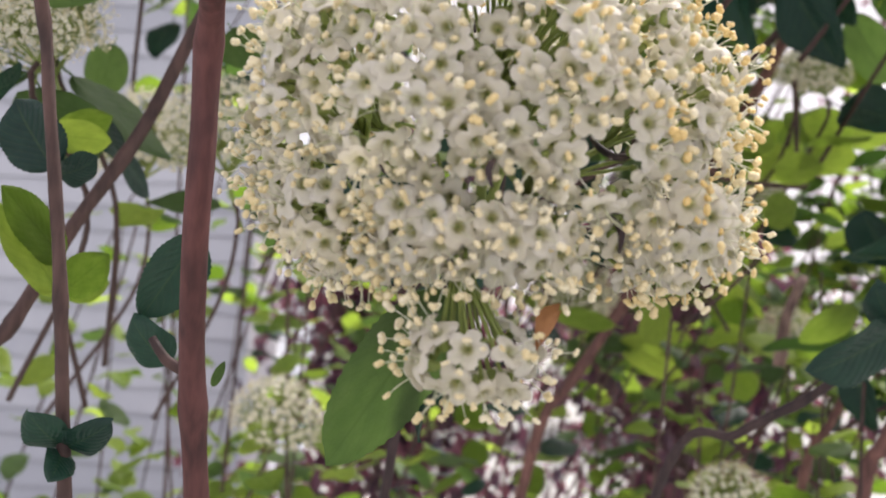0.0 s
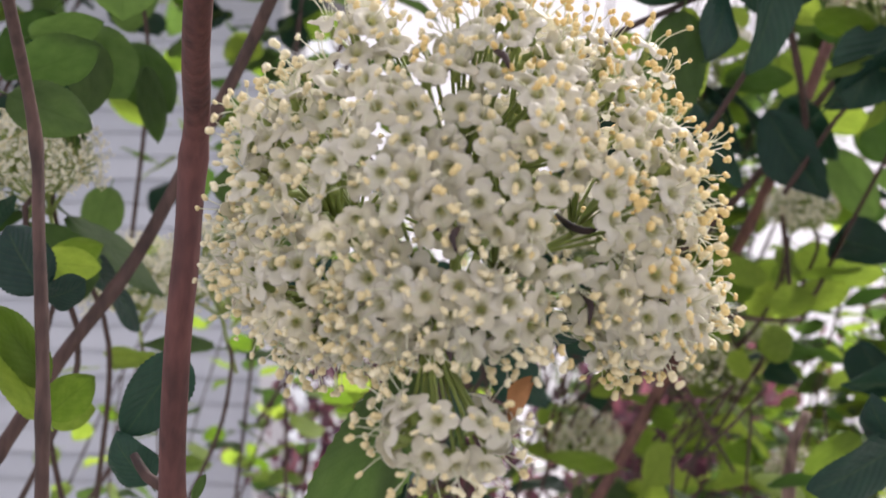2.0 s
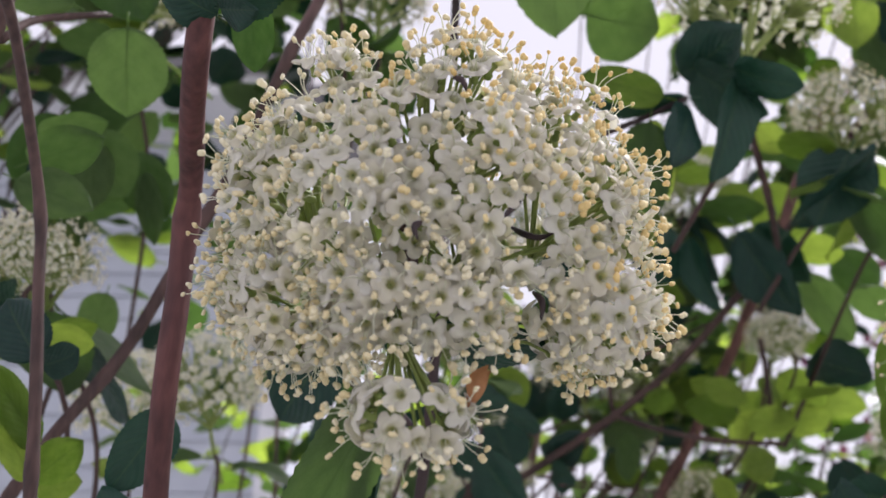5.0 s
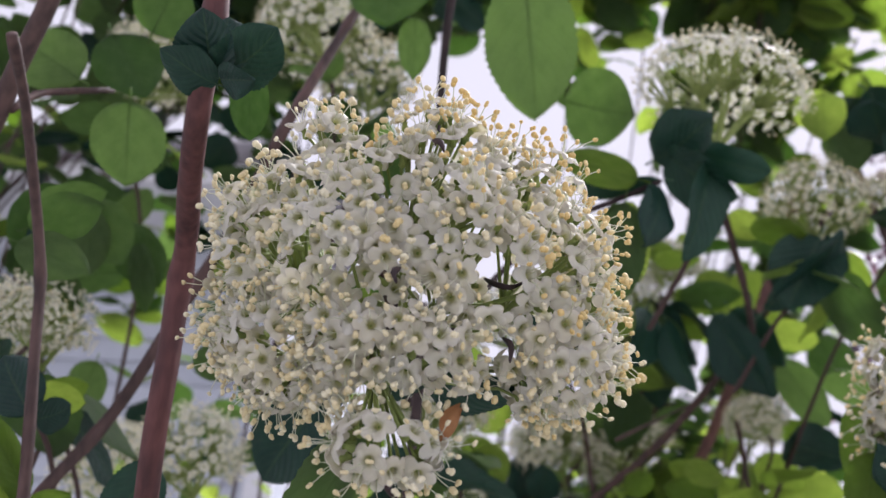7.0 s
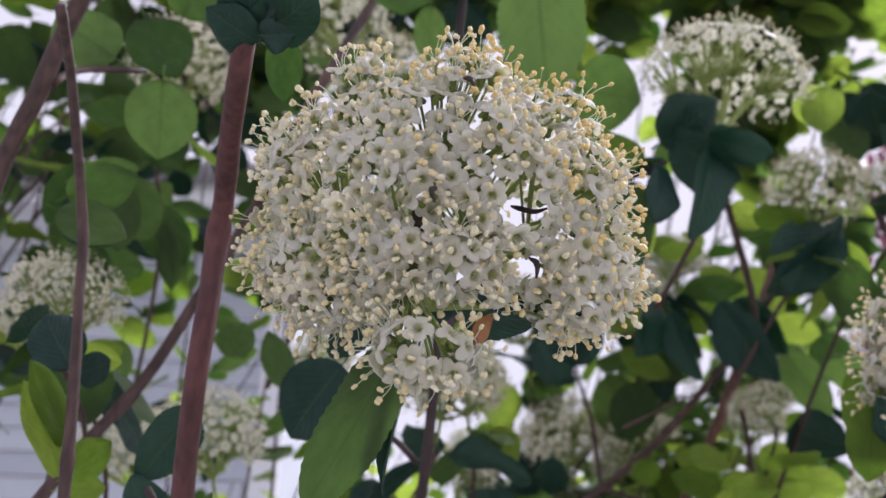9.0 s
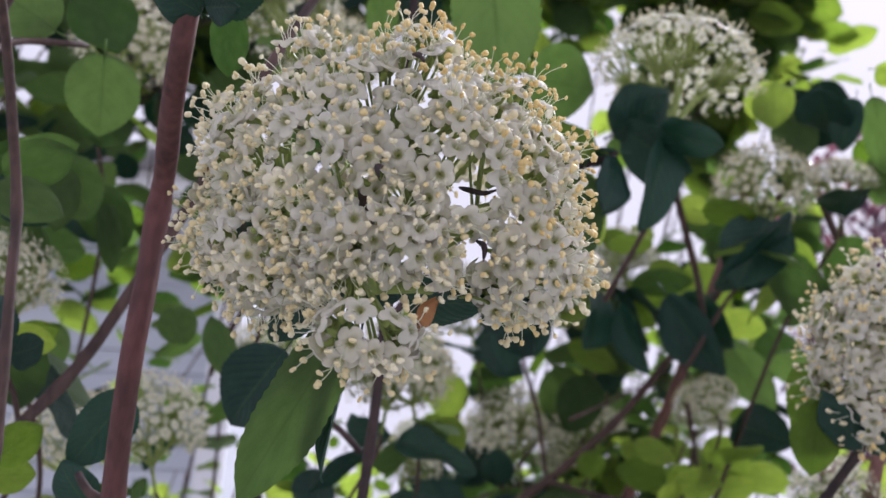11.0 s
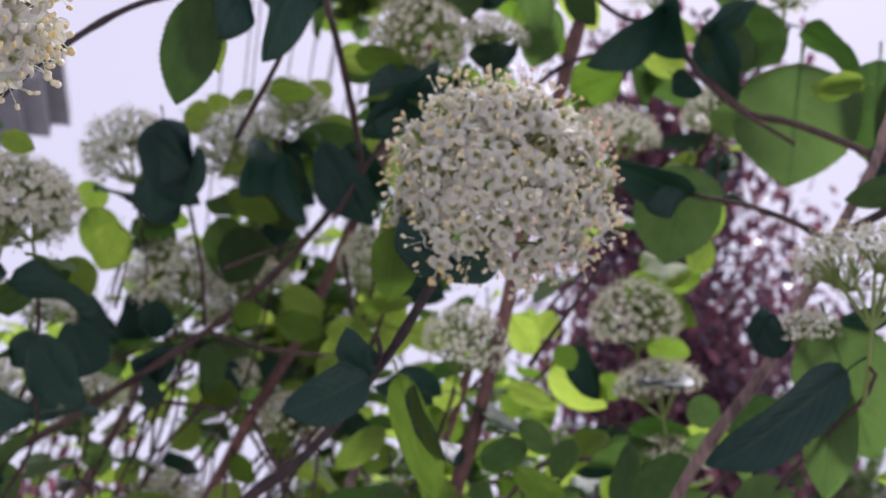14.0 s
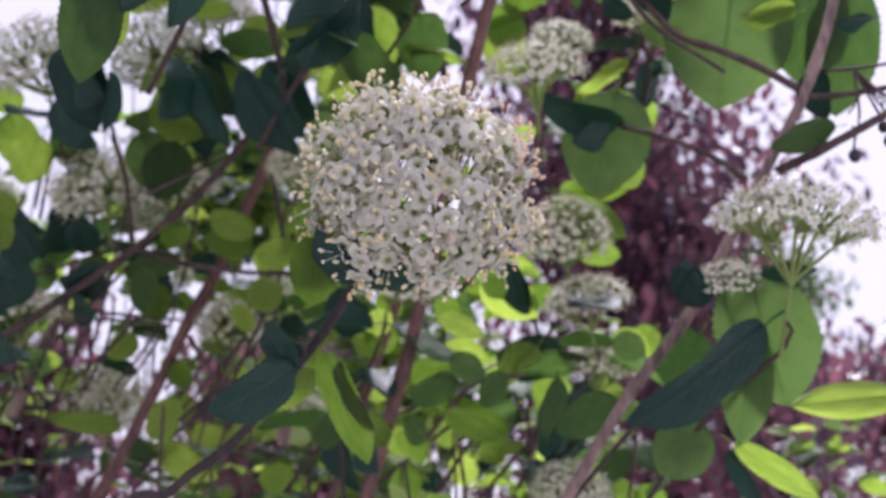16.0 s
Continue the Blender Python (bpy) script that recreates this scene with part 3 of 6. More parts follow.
house = tagged(new("house"), "house with white horizontal siding and grey roof", "house")
HX0, HX1, HY, HTOP, LAP = -7.0, -1.0, 5.0, 4.15, 0.125
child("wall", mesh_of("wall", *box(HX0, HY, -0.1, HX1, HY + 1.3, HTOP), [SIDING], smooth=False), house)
bv, bf = box(HX0, HY - 0.022, 0, HX1 - 0.12, HY + 0.004, LAP)
for i in (0, 1):
    bv[i + 4] = bv[i + 4] + Vector((0, 0.016, 0))
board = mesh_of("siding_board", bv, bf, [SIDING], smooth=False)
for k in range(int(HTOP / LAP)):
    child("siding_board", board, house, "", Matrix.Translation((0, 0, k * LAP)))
child("corner_board", mesh_of("corner_board", *box(HX1 - 0.12, HY - 0.03, -0.1, HX1 + 0.02, HY + 0.004, HTOP), [TRIM], smooth=False), house)
child("soffit", mesh_of("soffit", *box(HX0 - 0.5, HY - 0.55, HTOP, HX1 + 0.02, HY + 1.7, HTOP + 0.04), [TRIM], smooth=False), house)
for low, high, out in ((-0.20, -0.12, 0.33), (-0.12, -0.04, 0.43), (-0.04, 0.04, 0.52)):
    child("cornice_moulding", mesh_of("cornice_moulding", *box(HX1 + 0.021, HY - 0.40 - out * 0.3, HTOP + low, HX1 + out, HY + 0.02 + out * 0.1, HTOP + high), [SHINGLE], smooth=False), house, "grey stepped cornice moulding")
child("fascia", mesh_of("fascia", *box(HX0 - 0.5, HY - 0.58, HTOP - 0.02, HX1 + 0.02, HY - 0.552, HTOP + 0.20), [TRIM], smooth=False), house)
child("gutter", mesh_of("gutter", *tube([Vector((HX0 - 0.5, HY - 0.65, HTOP + 0.12)), Vector((HX1 + 0.02, HY - 0.65, HTOP + 0.12))], [0.06, 0.06], 12), [SHINGLE]), house, "grey rain gutter")
rv = [Vector(q) for q in ((HX0 - 0.5, HY - 0.6, HTOP + 0.2), (HX1 + 0.02, HY - 0.6, HTOP + 0.2), (HX1 + 0.02, HY + 0.6, HTOP + 0.7), (HX0 - 0.5, HY + 0.6, HTOP + 0.7), (HX1 + 0.02, HY + 1.7, HTOP + 0.2), (HX0 - 0.5, HY + 1.7, HTOP + 0.2))]
child("roof", mesh_of("roof", rv, [(0, 1, 2, 3), (3, 2, 4, 5), (0, 3, 5), (1, 4, 2), (0, 5, 4, 1)], [SHINGLE], smooth=False), house, "grey shingle roof")


def leafy_tree(name, label, trunk, height, crown, count, leaf_size, mat, seed, group=""):
    """A trunk with limbs and a crown of many small blades. crown(t) gives the radius at the share t of the height."""
    rnd = random.Random(seed)
    top = tagged(new(name), label, "tree", group)
    base = Vector(trunk)
    top.location = base
    pieces = []
    line = smooth_line([Vector((0, 0, -0.1)), Vector((0.03, 0.02, height * 0.4)), Vector((-0.03, 0, height * 0.75)), Vector((0, 0, height * 0.97))], 0.15)
    r0 = height * 0.014
    pieces.append(tube(line, [r0 * (1 - 0.9 * i / (len(line) - 1)) for i in range(len(line))], 9))
    tips = []
    for k in range(46):
        t = rnd.uniform(0.10, 0.95)
        a = rnd.uniform(0, 6.28)
        reach = crown(t) * rnd.uniform(0.6, 1.0)
        s = Vector((0, 0, height * t * 0.86))
        e = Vector((math.cos(a) * reach, math.sin(a) * reach, height * t + reach * 0.15))
        m = s.lerp(e, 0.5) + Vector((0, 0, 0.1 * reach))
        ln = smooth_line([s, m, e], 0.12)
        pieces.append(tube(ln, [r0 * 0.4 * (1 - 0.85 * i / (len(ln) - 1)) for i in range(len(ln))], 5))
        tips += ln[len(ln) // 3:]
    child("trunk", mesh_of("trunk", *joined(pieces), [BARK]), top)
    verts, faces = [], []
    for k in range(count):
        c = rnd.choice(tips) + Vector((rnd.gauss(0, 1), rnd.gauss(0, 1), rnd.gauss(0, 0.8))) * (0.055 * height**0.5 + leaf_size)
        x, y, z = frame_of((rnd.gauss(0, 1), rnd.gauss(0, 1), rnd.gauss(0, 1) + 0.6))
        s = leaf_size * rnd.uniform(0.6, 1.25)
        n = len(verts)
        shape = ((0, -0.55, 0), (0.30, -0.15, 0.06), (0.26, 0.2, 0.05), (0, 0.6, -0.06), (-0.26, 0.2, 0.05), (-0.30, -0.15, 0.06))
        verts += [c + (x * p + y * q + z * r) * s for p, q, r in shape]
        faces += [(n, n + 1, n + 2, n + 3), (n, n + 3, n + 4, n + 5)]
    tagged(child("crown", mesh_of("crown", verts, faces, [mat], smooth=False), top), kind="stuff")
    return top


leafy_tree("purple_tree", "slender tree with dark purple-red leaves", (2.10, 3.55, 0), 4.1, lambda t: 0.98 * (1 - t) ** 0.65 + 0.10, 17000, 0.056, PURPLE, 3)
leafy_tree("purple_shrub", "low shrub with dark purple-red leaves", (0.75, 3.7, 0), 1.95, lambda t: 0.95 * (1 - t * 0.7), 5000, 0.07, PURPLE, 4)
leafy_tree("purple_shrub", "low shrub with dark purple-red leaves", (3.9, 4.3, 0), 1.9, lambda t: 0.9 * (1 - t * 0.7), 4000, 0.07, PURPLE, 5)
leafy_tree("purple_shrub", "low shrub with dark purple-red leaves", (-0.35, 4.35, 0), 2.2, lambda t: 0.9 * (1 - t * 0.7), 6000, 0.07, PURPLE, 9)
leafy_tree("far_tree", "distant green tree beyond the garden", (9.5, 14.0, 0), 5.2, lambda t: 2.2 * (1 - t * 0.6), 9000, 0.16, FAR_GREEN, 6, "distant trees")
leafy_tree("far_tree", "distant green tree beyond the garden", (3.0, 17.0, 0), 5.0, lambda t: 2.4 * (1 - t * 0.6), 9000, 0.17, FAR_GREEN, 7, "distant trees")
leafy_tree("far_tree", "distant green tree beyond the garden", (16.0, 13.0, 0), 5.5, lambda t: 2.4 * (1 - t * 0.6), 8000, 0.17, FAR_GREEN, 8, "distant trees")

# ---- the large flower head, in front ----
head_leaf = shrub_branch("arching brown stalk of a flower head with green toothed leaves", "stems behind the flower heads")


HOLES = [(Vector(q), r) for q, r in (((0.0193, -0.0182, 1.5100), 0.0036), ((0.0198, -0.0200, 1.4960), 0.0030), ((0.0142, -0.0292, 1.5316), 0.0022), ((0.0265, -0.0171, 1.5309), 0.0020), ((-0.0277, -0.0054, 1.5060), 0.0026))]
FRONT = Vector((0.0132, -0.1903, 1.4175))


def keep_first(p, d):
    """Open towards the stalk behind, with gaps between the umbels that let the light through."""
    if (d.z < -0.55 and d.y > 0.1) or d.z < -0.93 or (d.z < -0.1 and d.y > 0.35):
        return False
    if p.z > 1.547 + 0.35 * p.x or p.z < 1.4925:
        return False
    return clear(p)


def keep_low(p, d):
    """The lower shoulders of the head, beside the hanging umbel."""
    if p.z < 1.499 and -0.010 < p.x < 0.0195:
        return False
    return d.z < 0.25 and d.y < 0.5 and clear(p)


def clear(p):
    for q, r in HOLES:
        way = (q - FRONT).normalized()
        if (p - FRONT - way * (p - FRONT).dot(way)).length < r + 0.0012:
            return False
    return True


def first_tips(p, chance):
    # Gold grows to the right and top; backlight glow there is in colour.
    return ANTHER_GOLD if chance < 0.30 + 20 * (p.x - 0.005) + 16 * (p.z - 1.52) else ANTHER


def second_tips(p, chance):
    return ANTHER_PINK if chance < 0.16 + 14 * (p.x - 0.168) else ANTHER_GOLD if chance > 0.80 else ANTHER


first_head = near_head("large rounded white viburnum flower head with cream-yellow anthers", 11, (0, 0, 1.52), [
    ((0.0016, 0.0, 1.5194), (0.0388, 0.0325, 0.0324), (0, -0.12, 1), 318, 0.0042, keep_first, 17),
    ((-0.0192, -0.006, 1.5022), (0.0142, 0.0150, 0.0120), (0, -0.1, 1), 42, 0.0040, keep_low),
    ((0.0295, -0.003, 1.5030), (0.0118, 0.0145, 0.0118), (0, -0.1, 1), 42, 0.0040, keep_low),
    ((0.0000, -0.0195, 1.4985), (0.0155, 0.0095, 0.0080), (0, -0.1, 1), 30, 0.0041, lambda p, d: d.z < 0.3 and d.y < 0.3 and clear(p)),
    ((0.0002, -0.0185, 1.4802), (0.0092, 0.0085, 0.0066), (0, -0.15, 1), 24, 0.0044, lambda p, d: d.y < 0.5 and d.z < 0.55),
], (0.0, 0.006, 1.500), 0.00305, 15, ((0.0010, 0.0, 1.5185), (0.0345, 0.0295, 0.0290), (0, -0.12, 1), 92, 0.0044, lambda p, d: d.y < 0.45 and d.z > -0.8 and keep_first(p, d)), first_tips, clear)

near_head("round white viburnum flower head with pink-tinged anthers", 12, (0.166, 0.115, 1.54), [
    ((0.1665, 0.118, 1.5375), (0.0342, 0.031, 0.0325), (0, -0.2, 1), 165, 0.0053, lambda p, d: d.z > -0.92 and not (d.z < -0.3 and d.y > 0.5), 14),
], (0.16, 0.125, 1.519), 0.0039, 10, ((0.166, 0.118, 1.537), (0.0305, 0.0275, 0.029), (0, -0.2, 1), 170, 0.0042, lambda p, d: d.y < 0.45 and d.z > -0.85), second_tips)

v, f = [], []
for k in range(9):
    t = k / 8
    for q in range(5):
        u = q / 4 - 0.5
        v.append(Vector((u * 0.0035 * math.sin(math.pi * min(0.97, t + 0.08)), 0.0018 * math.sin(t * 4) + u * u * 0.004, -0.0075 * t + 0.0006 * math.sin(u * 9))))
f = [(k * 5 + q, k * 5 + q + 1, k * 5 + q + 6, k * 5 + q + 5) for k in range(8) for q in range(4)]
withered = tagged(new("withered_petal", mesh_of("withered_petal", v, f, [WITHERED])), "small curled brown withered petal on a flower head", "petal")
withered.location = (0.0127, -0.0190, 1.4868)
withered.rotation_euler = (0.3, 0.5, 0.4)


def water_drop(place, radius):
    v, f = ball((0, 0, 0), radius, radius, radius * 1.15, 8, 12)
    top = tagged(new("water_drop", mesh_of("water_drop", v, f, [WATER])), "clear round water drop hanging under white florets", "water drop", "water drops on the flower head")
    top.location = place


WATER, _, _, wt_p = material("water_clear")
wt_p.inputs["Transmission Weight"].default_value = 1.0
wt_p.inputs["Roughness"].default_value = 0.02
wt_p.inputs["IOR"].default_value = 1.33
for place in ((-0.0308, -0.0052, 1.4881), (-0.0166, -0.0252, 1.5151), (0.0117, -0.0070, 1.4782), (0.0078, -0.0165, 1.4882)):
    near = min((q for q in first_head.children if q.name.startswith("floret")), key=lambda q: (q.matrix_basis.translation - Vector(place)).length)
    water_drop(near.matrix_basis @ Vector((0.75, 0.0, 0.0)) - Vector((0, 0.0003, 0.0007)), 0.0009)


def dried_bract(*points):
    """A narrow curled dark bract caught among the florets."""
    line = smooth_line(points, 0.0008)
    n = len(line)
    v, f = tube(line, [0.00062 * math.sin(math.pi * (0.12 + 0.80 * i / (n - 1))) for i in range(n)], 6)
    tagged(new("dried_bract", mesh_of("dried_bract", v, f, [BARK_DARK])), "tiny curled dark dried bract among white florets", "bract", "dried bracts on the flower head")


dried_bract((0.0160, -0.0150, 1.5125), (0.0180, -0.0185, 1.5098), (0.0205, -0.0190, 1.5090), (0.0232, -0.0175, 1.5108))
dried_bract((0.0195, -0.0150, 1.5010), (0.0208, -0.0175, 1.4985), (0.0206, -0.0180, 1.4952))
dried_bract((-0.0155, -0.0150, 1.5400), (-0.0150, -0.0185, 1.5380), (-0.0152, -0.0195, 1.5355))
dried_bract((0.0062, -0.0290, 1.5330), (0.0078, -0.0310, 1.5312), (0.0084, -0.0312, 1.5292))
dried_bract((0.0020, -0.0320, 1.5060), (0.0012, -0.0345, 1.5040), (0.0018, -0.0350, 1.5018))

# the stem beside the large flower head, with its dark leaves
b = shrub_branch("reddish brown upright shrub stem with dark green leaves", "stems at the house side")
branch(b, 0.00301, 0.0028, (-0.0586, 0.0658, 1.4164), (-0.0595, 0.0638, 1.4437), (-0.0608, 0.0565, 1.4735), (-0.0594, 0.0493, 1.5046), (-0.0587, 0.0464, 1.5450), (-0.0481, 0.0059, 1.5571), (-0.0450, -0.0031, 1.5859), (-0.0451, -0.0133, 1.6279))
leaf(b, (-0.0673, 0.0790, 1.5023), (-0.0774, 0.0761, 1.4815), 0.0146, (0.5808, -0.7959, -0.1711), 'fold')
leaf(b, (-0.0719, 0.0777, 1.4714), (-0.0795, 0.0712, 1.4800), 0.0111, (0.1229, -0.8410, -0.5270), 'droop')
leaf(b, (-0.0560, 0.0571, 1.4683), (-0.0535, 0.0568, 1.4738), 0.0022, (0.1596, -0.9791, -0.1259), 'flat', 'mid')
leaf(b, (-0.0432, -0.0015, 1.5654), (-0.0460, -0.0138, 1.5738), 0.0155, (-0.2845, -0.4956, -0.8206), 'fold')
leaf(b, (-0.0420, -0.0018, 1.5660), (-0.0292, -0.0102, 1.5681), 0.0162, (0.0758, -0.1316, -0.9884), 'droop')
leaf(b, (-0.0409, -0.0037, 1.5654), (-0.0412, -0.0058, 1.5805), 0.0134, (-0.0031, -0.9905, -0.1378), 'fold')
leaf(b, (-0.0426, -0.0010, 1.5643), (-0.0532, -0.0090, 1.5638), 0.0111, (0.2292, -0.2448, -0.9421), 'droop')
leaf(b, (-0.0410, -0.0048, 1.5631), (-0.0337, -0.0090, 1.5587), 0.0082, (-0.6234, -0.3523, -0.6980), 'fold')
leaf(b, (-0.0421, 0.0202, 1.5846), (-0.0417, 0.0283, 1.5687), 0.0098, (0.0400, -0.8907, -0.4528), 'flat', 'mid')
branch(b, 0.00141, 0.00097, (-0.0650, 0.0680, 1.4707), (-0.0698, 0.0685, 1.4730), (-0.0737, 0.0697, 1.4778))
b = shrub_branch("brown diagonal shrub branch crossing behind an upright stem", "stems at the house side")
branch(b, 0.00252, 0.0021, (-0.1514, 0.1249, 1.4511), (-0.1363, 0.1337, 1.4756), (-0.1220, 0.1419, 1.5083), (-0.1079, 0.1552, 1.5405), (-0.0783, 0.1513, 1.6034), (-0.0569, 0.1355, 1.6436), (-0.0421, 0.1454, 1.6915), (-0.0241, 0.1601, 1.7520))
leaf(b, (-0.1055, 0.0939, 1.4872), (-0.1118, 0.0721, 1.5073), 0.0119, (0.9086, -0.3930, -0.1415), 'flat', 'young')
leaf(b, (-0.1045, 0.0930, 1.4954), (-0.1083, 0.0662, 1.5107), 0.0117, (0.9514, -0.2430, -0.1893), 'flat', 'young')
b = shrub_branch("thin brown shrub stem with small leaves and dark tufts", "stems at the house side")
branch(b, 0.00176, 0.00141, (-0.0930, 0.0790, 1.4238), (-0.0951, 0.0768, 1.4528), (-0.0979, 0.0737, 1.4935), (-0.1018, 0.0710, 1.5289), (-0.1051, 0.0689, 1.5551), (-0.1060, 0.0445, 1.5852), (-0.1044, 0.0231, 1.5961))
leaf(b, (-0.0951, 0.0769, 1.4514), (-0.0992, 0.0663, 1.4561), 0.0113, (0.2795, -0.4775, -0.8330), 'droop')
leaf(b, (-0.0951, 0.0769, 1.4514), (-0.0827, 0.0671, 1.4544), 0.0097, (-0.2378, -0.5467, -0.8028), 'droop')
leaf(b, (-0.0953, 0.0770, 1.4501), (-0.0931, 0.0673, 1.4463), 0.0083, (0.6527, -0.1434, 0.7439), 'fold')
leaf(b, (-0.1051, 0.0939, 1.4872), (-0.0931, 0.0937, 1.4971), 0.0114, (0.3558, -0.8202, -0.4479), 'flat', 'young')
leaf(b, (-0.1158, 0.1190, 1.4898), (-0.1021, 0.1194, 1.4910), 0.0109, (0.0509, -0.9645, -0.2591), 'flat', 'young')
leaf(b, (-0.1191, 0.1119, 1.5309), (-0.1021, 0.1134, 1.5292), 0.0105, (0.0241, -0.8567, -0.5153), 'flat', 'young')
leaf(b, (-0.1084, 0.0915, 1.5184), (-0.1199, 0.0898, 1.5363), 0.0167, (-0.0277, -0.9933, -0.1122), 'fold')
leaf(b, (-0.1076, 0.0917, 1.5170), (-0.0977, 0.0919, 1.5189), 0.0134, (0.1805, -0.4010, -0.8981), 'droop')
leaf(b, (-0.1202, 0.1202, 1.5318), (-0.1046, 0.1204, 1.5373), 0.0101, (0.2060, -0.8059, -0.5551), 'flat', 'young')
leaf(b, (-0.1239, 0.0918, 1.5721), (-0.1017, 0.0957, 1.5643), 0.0152, (0.1879, -0.9812, 0.0441), 'flat', 'mid')
leaf(b, (-0.1249, 0.0991, 1.5808), (-0.1020, 0.0975, 1.5872), 0.0170, (0.2038, -0.4848, -0.8505), 'flat', 'mid')
b = shrub_branch("dark brown upper shrub stem with broad leaves", "stems at the house side")
branch(b, 0.0035, 0.00294, (-0.1753, 0.1384, 1.4526), (-0.1558, 0.1016, 1.5262), (-0.1374, 0.0767, 1.5765), (-0.1264, 0.0665, 1.5973), (-0.1218, 0.0614, 1.6077), (-0.1155, 0.0548, 1.6211), (-0.1093, 0.0475, 1.6359), (-0.0987, 0.0314, 1.6684))
branch(b, 0.00123, 0.00106, (-0.1216, 0.0648, 1.6012), (-0.1201, 0.0790, 1.6173), (-0.1096, 0.1036, 1.6361))
leaf(b, (-0.0972, 0.0890, 1.6216), (-0.0993, 0.1012, 1.5975), 0.0242, (0.0690, -0.8876, -0.4554), 'flat', 'mid')
leaf(b, (-0.1135, 0.0854, 1.6274), (-0.1336, 0.0784, 1.6395), 0.0229, (0.2655, -0.9575, -0.1128), 'flat', 'mid')
leaf(b, (-0.1100, 0.0949, 1.6530), (-0.0981, 0.1047, 1.6348), 0.0252, (0.5244, -0.8441, -0.1116), 'flat', 'mid')
leaf(b, (-0.0967, 0.0952, 1.6535), (-0.0876, 0.0868, 1.6707), 0.0223, (0.5884, -0.5589, -0.5843), 'flat', 'mid')
leaf(b, (-0.1257, 0.1380, 1.6115), (-0.1131, 0.1483, 1.5922), 0.0235, (-0.0369, -0.8714, -0.4892), 'flat', 'mid')
leaf(b, (-0.1436, 0.1394, 1.6073), (-0.1251, 0.1489, 1.5900), 0.0255, (-0.1592, -0.7836, -0.6005), 'fold')
leaf(b, (-0.1270, 0.1768, 1.6232), (-0.1109, 0.1883, 1.6021), 0.0203, (0.0903, -0.9018, -0.4226), 'flat', 'mid')
leaf(b, (-0.1335, 0.1204, 1.6013), (-0.1107, 0.1195, 1.6047), 0.0143, (0.1286, -0.3058, -0.9434), 'flat', 'mid')
leaf(b, (-0.1338, 0.1350, 1.6165), (-0.1514, 0.1447, 1.5962), 0.0192, (0.5047, -0.5224, -0.6872), 'flat', 'mid')
leaf(b, (-0.1454, 0.2288, 1.5860), (-0.1544, 0.2383, 1.5666), 0.0169, (0.1038, -0.8734, -0.4758), 'flat', 'mid')
leaf(b, (-0.0984, 0.2215, 1.5919), (-0.0907, 0.2285, 1.5785), 0.0166, (0.2100, -0.9109, -0.3552), 'flat', 'mid')
leaf(b, (-0.1359, 0.1626, 1.5969), (-0.1481, 0.1689, 1.5854), 0.0225, (-0.0658, -0.9029, -0.4248), 'flat', 'mid')
leaf(b, (-0.1170, 0.1754, 1.6151), (-0.1148, 0.1884, 1.5906), 0.0101, (0.1172, -0.8816, -0.4572), 'flat', 'mid')
leaf(b, (-0.1213, 0.1344, 1.6071), (-0.1224, 0.1458, 1.5858), 0.0150, (0.6327, -0.6687, -0.3906), 'flat', 'mid')

# the stem behind the large flower head, forking towards a leafy tip
b = shrub_branch("dark brown forked shrub stem ending in dark leaves", "stems behind the flower heads", 3)
branch(b, 0.00224, 0.00182, (-0.0289, 0.2121, 1.4360), (-0.0138, 0.1872, 1.4820), (-0.0076, 0.1677, 1.5195), (-0.0037, 0.1452, 1.5639), (-0.0027, 0.1303, 1.5709), (-0.0010, 0.0875, 1.5372), (-0.0035, 0.0184, 1.5180))
branch(b, 0.00141, 0.00106, (-0.0041, 0.1572, 1.5577), (0.0031, 0.1600, 1.5724), (0.0147, 0.1612, 1.5889), (0.0325, 0.1686, 1.6133), (0.0484, 0.1702, 1.6268), (0.0675, 0.1728, 1.6369), (0.0853, 0.1754, 1.6476))
branch(b, 0.00132, 0.00106, (-0.0072, 0.1621, 1.5484), (-0.0153, 0.1501, 1.5538), (-0.0250, 0.1477, 1.5632), (-0.0324, 0.1349, 1.5699))
branch(b, 0.00123, 0.00097, (-0.0116, 0.1769, 1.5186), (-0.0186, 0.1751, 1.5256), (-0.0264, 0.1745, 1.5304), (-0.0381, 0.1737, 1.5372))
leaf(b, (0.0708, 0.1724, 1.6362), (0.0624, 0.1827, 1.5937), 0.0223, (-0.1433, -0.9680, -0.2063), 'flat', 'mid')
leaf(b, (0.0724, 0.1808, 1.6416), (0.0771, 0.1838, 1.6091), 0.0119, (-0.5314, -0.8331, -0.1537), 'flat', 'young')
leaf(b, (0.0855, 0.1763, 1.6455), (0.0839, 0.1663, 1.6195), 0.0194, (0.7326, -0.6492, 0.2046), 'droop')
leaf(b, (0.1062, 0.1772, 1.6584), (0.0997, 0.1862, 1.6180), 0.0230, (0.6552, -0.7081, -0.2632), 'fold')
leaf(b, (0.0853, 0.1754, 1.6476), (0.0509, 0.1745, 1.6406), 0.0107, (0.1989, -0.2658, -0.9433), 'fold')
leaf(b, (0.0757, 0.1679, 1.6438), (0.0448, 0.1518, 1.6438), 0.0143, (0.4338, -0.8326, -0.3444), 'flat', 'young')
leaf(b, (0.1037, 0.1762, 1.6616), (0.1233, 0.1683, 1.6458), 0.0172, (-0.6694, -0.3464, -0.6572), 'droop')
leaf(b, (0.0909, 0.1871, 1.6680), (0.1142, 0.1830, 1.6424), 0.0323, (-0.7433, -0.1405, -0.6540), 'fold')
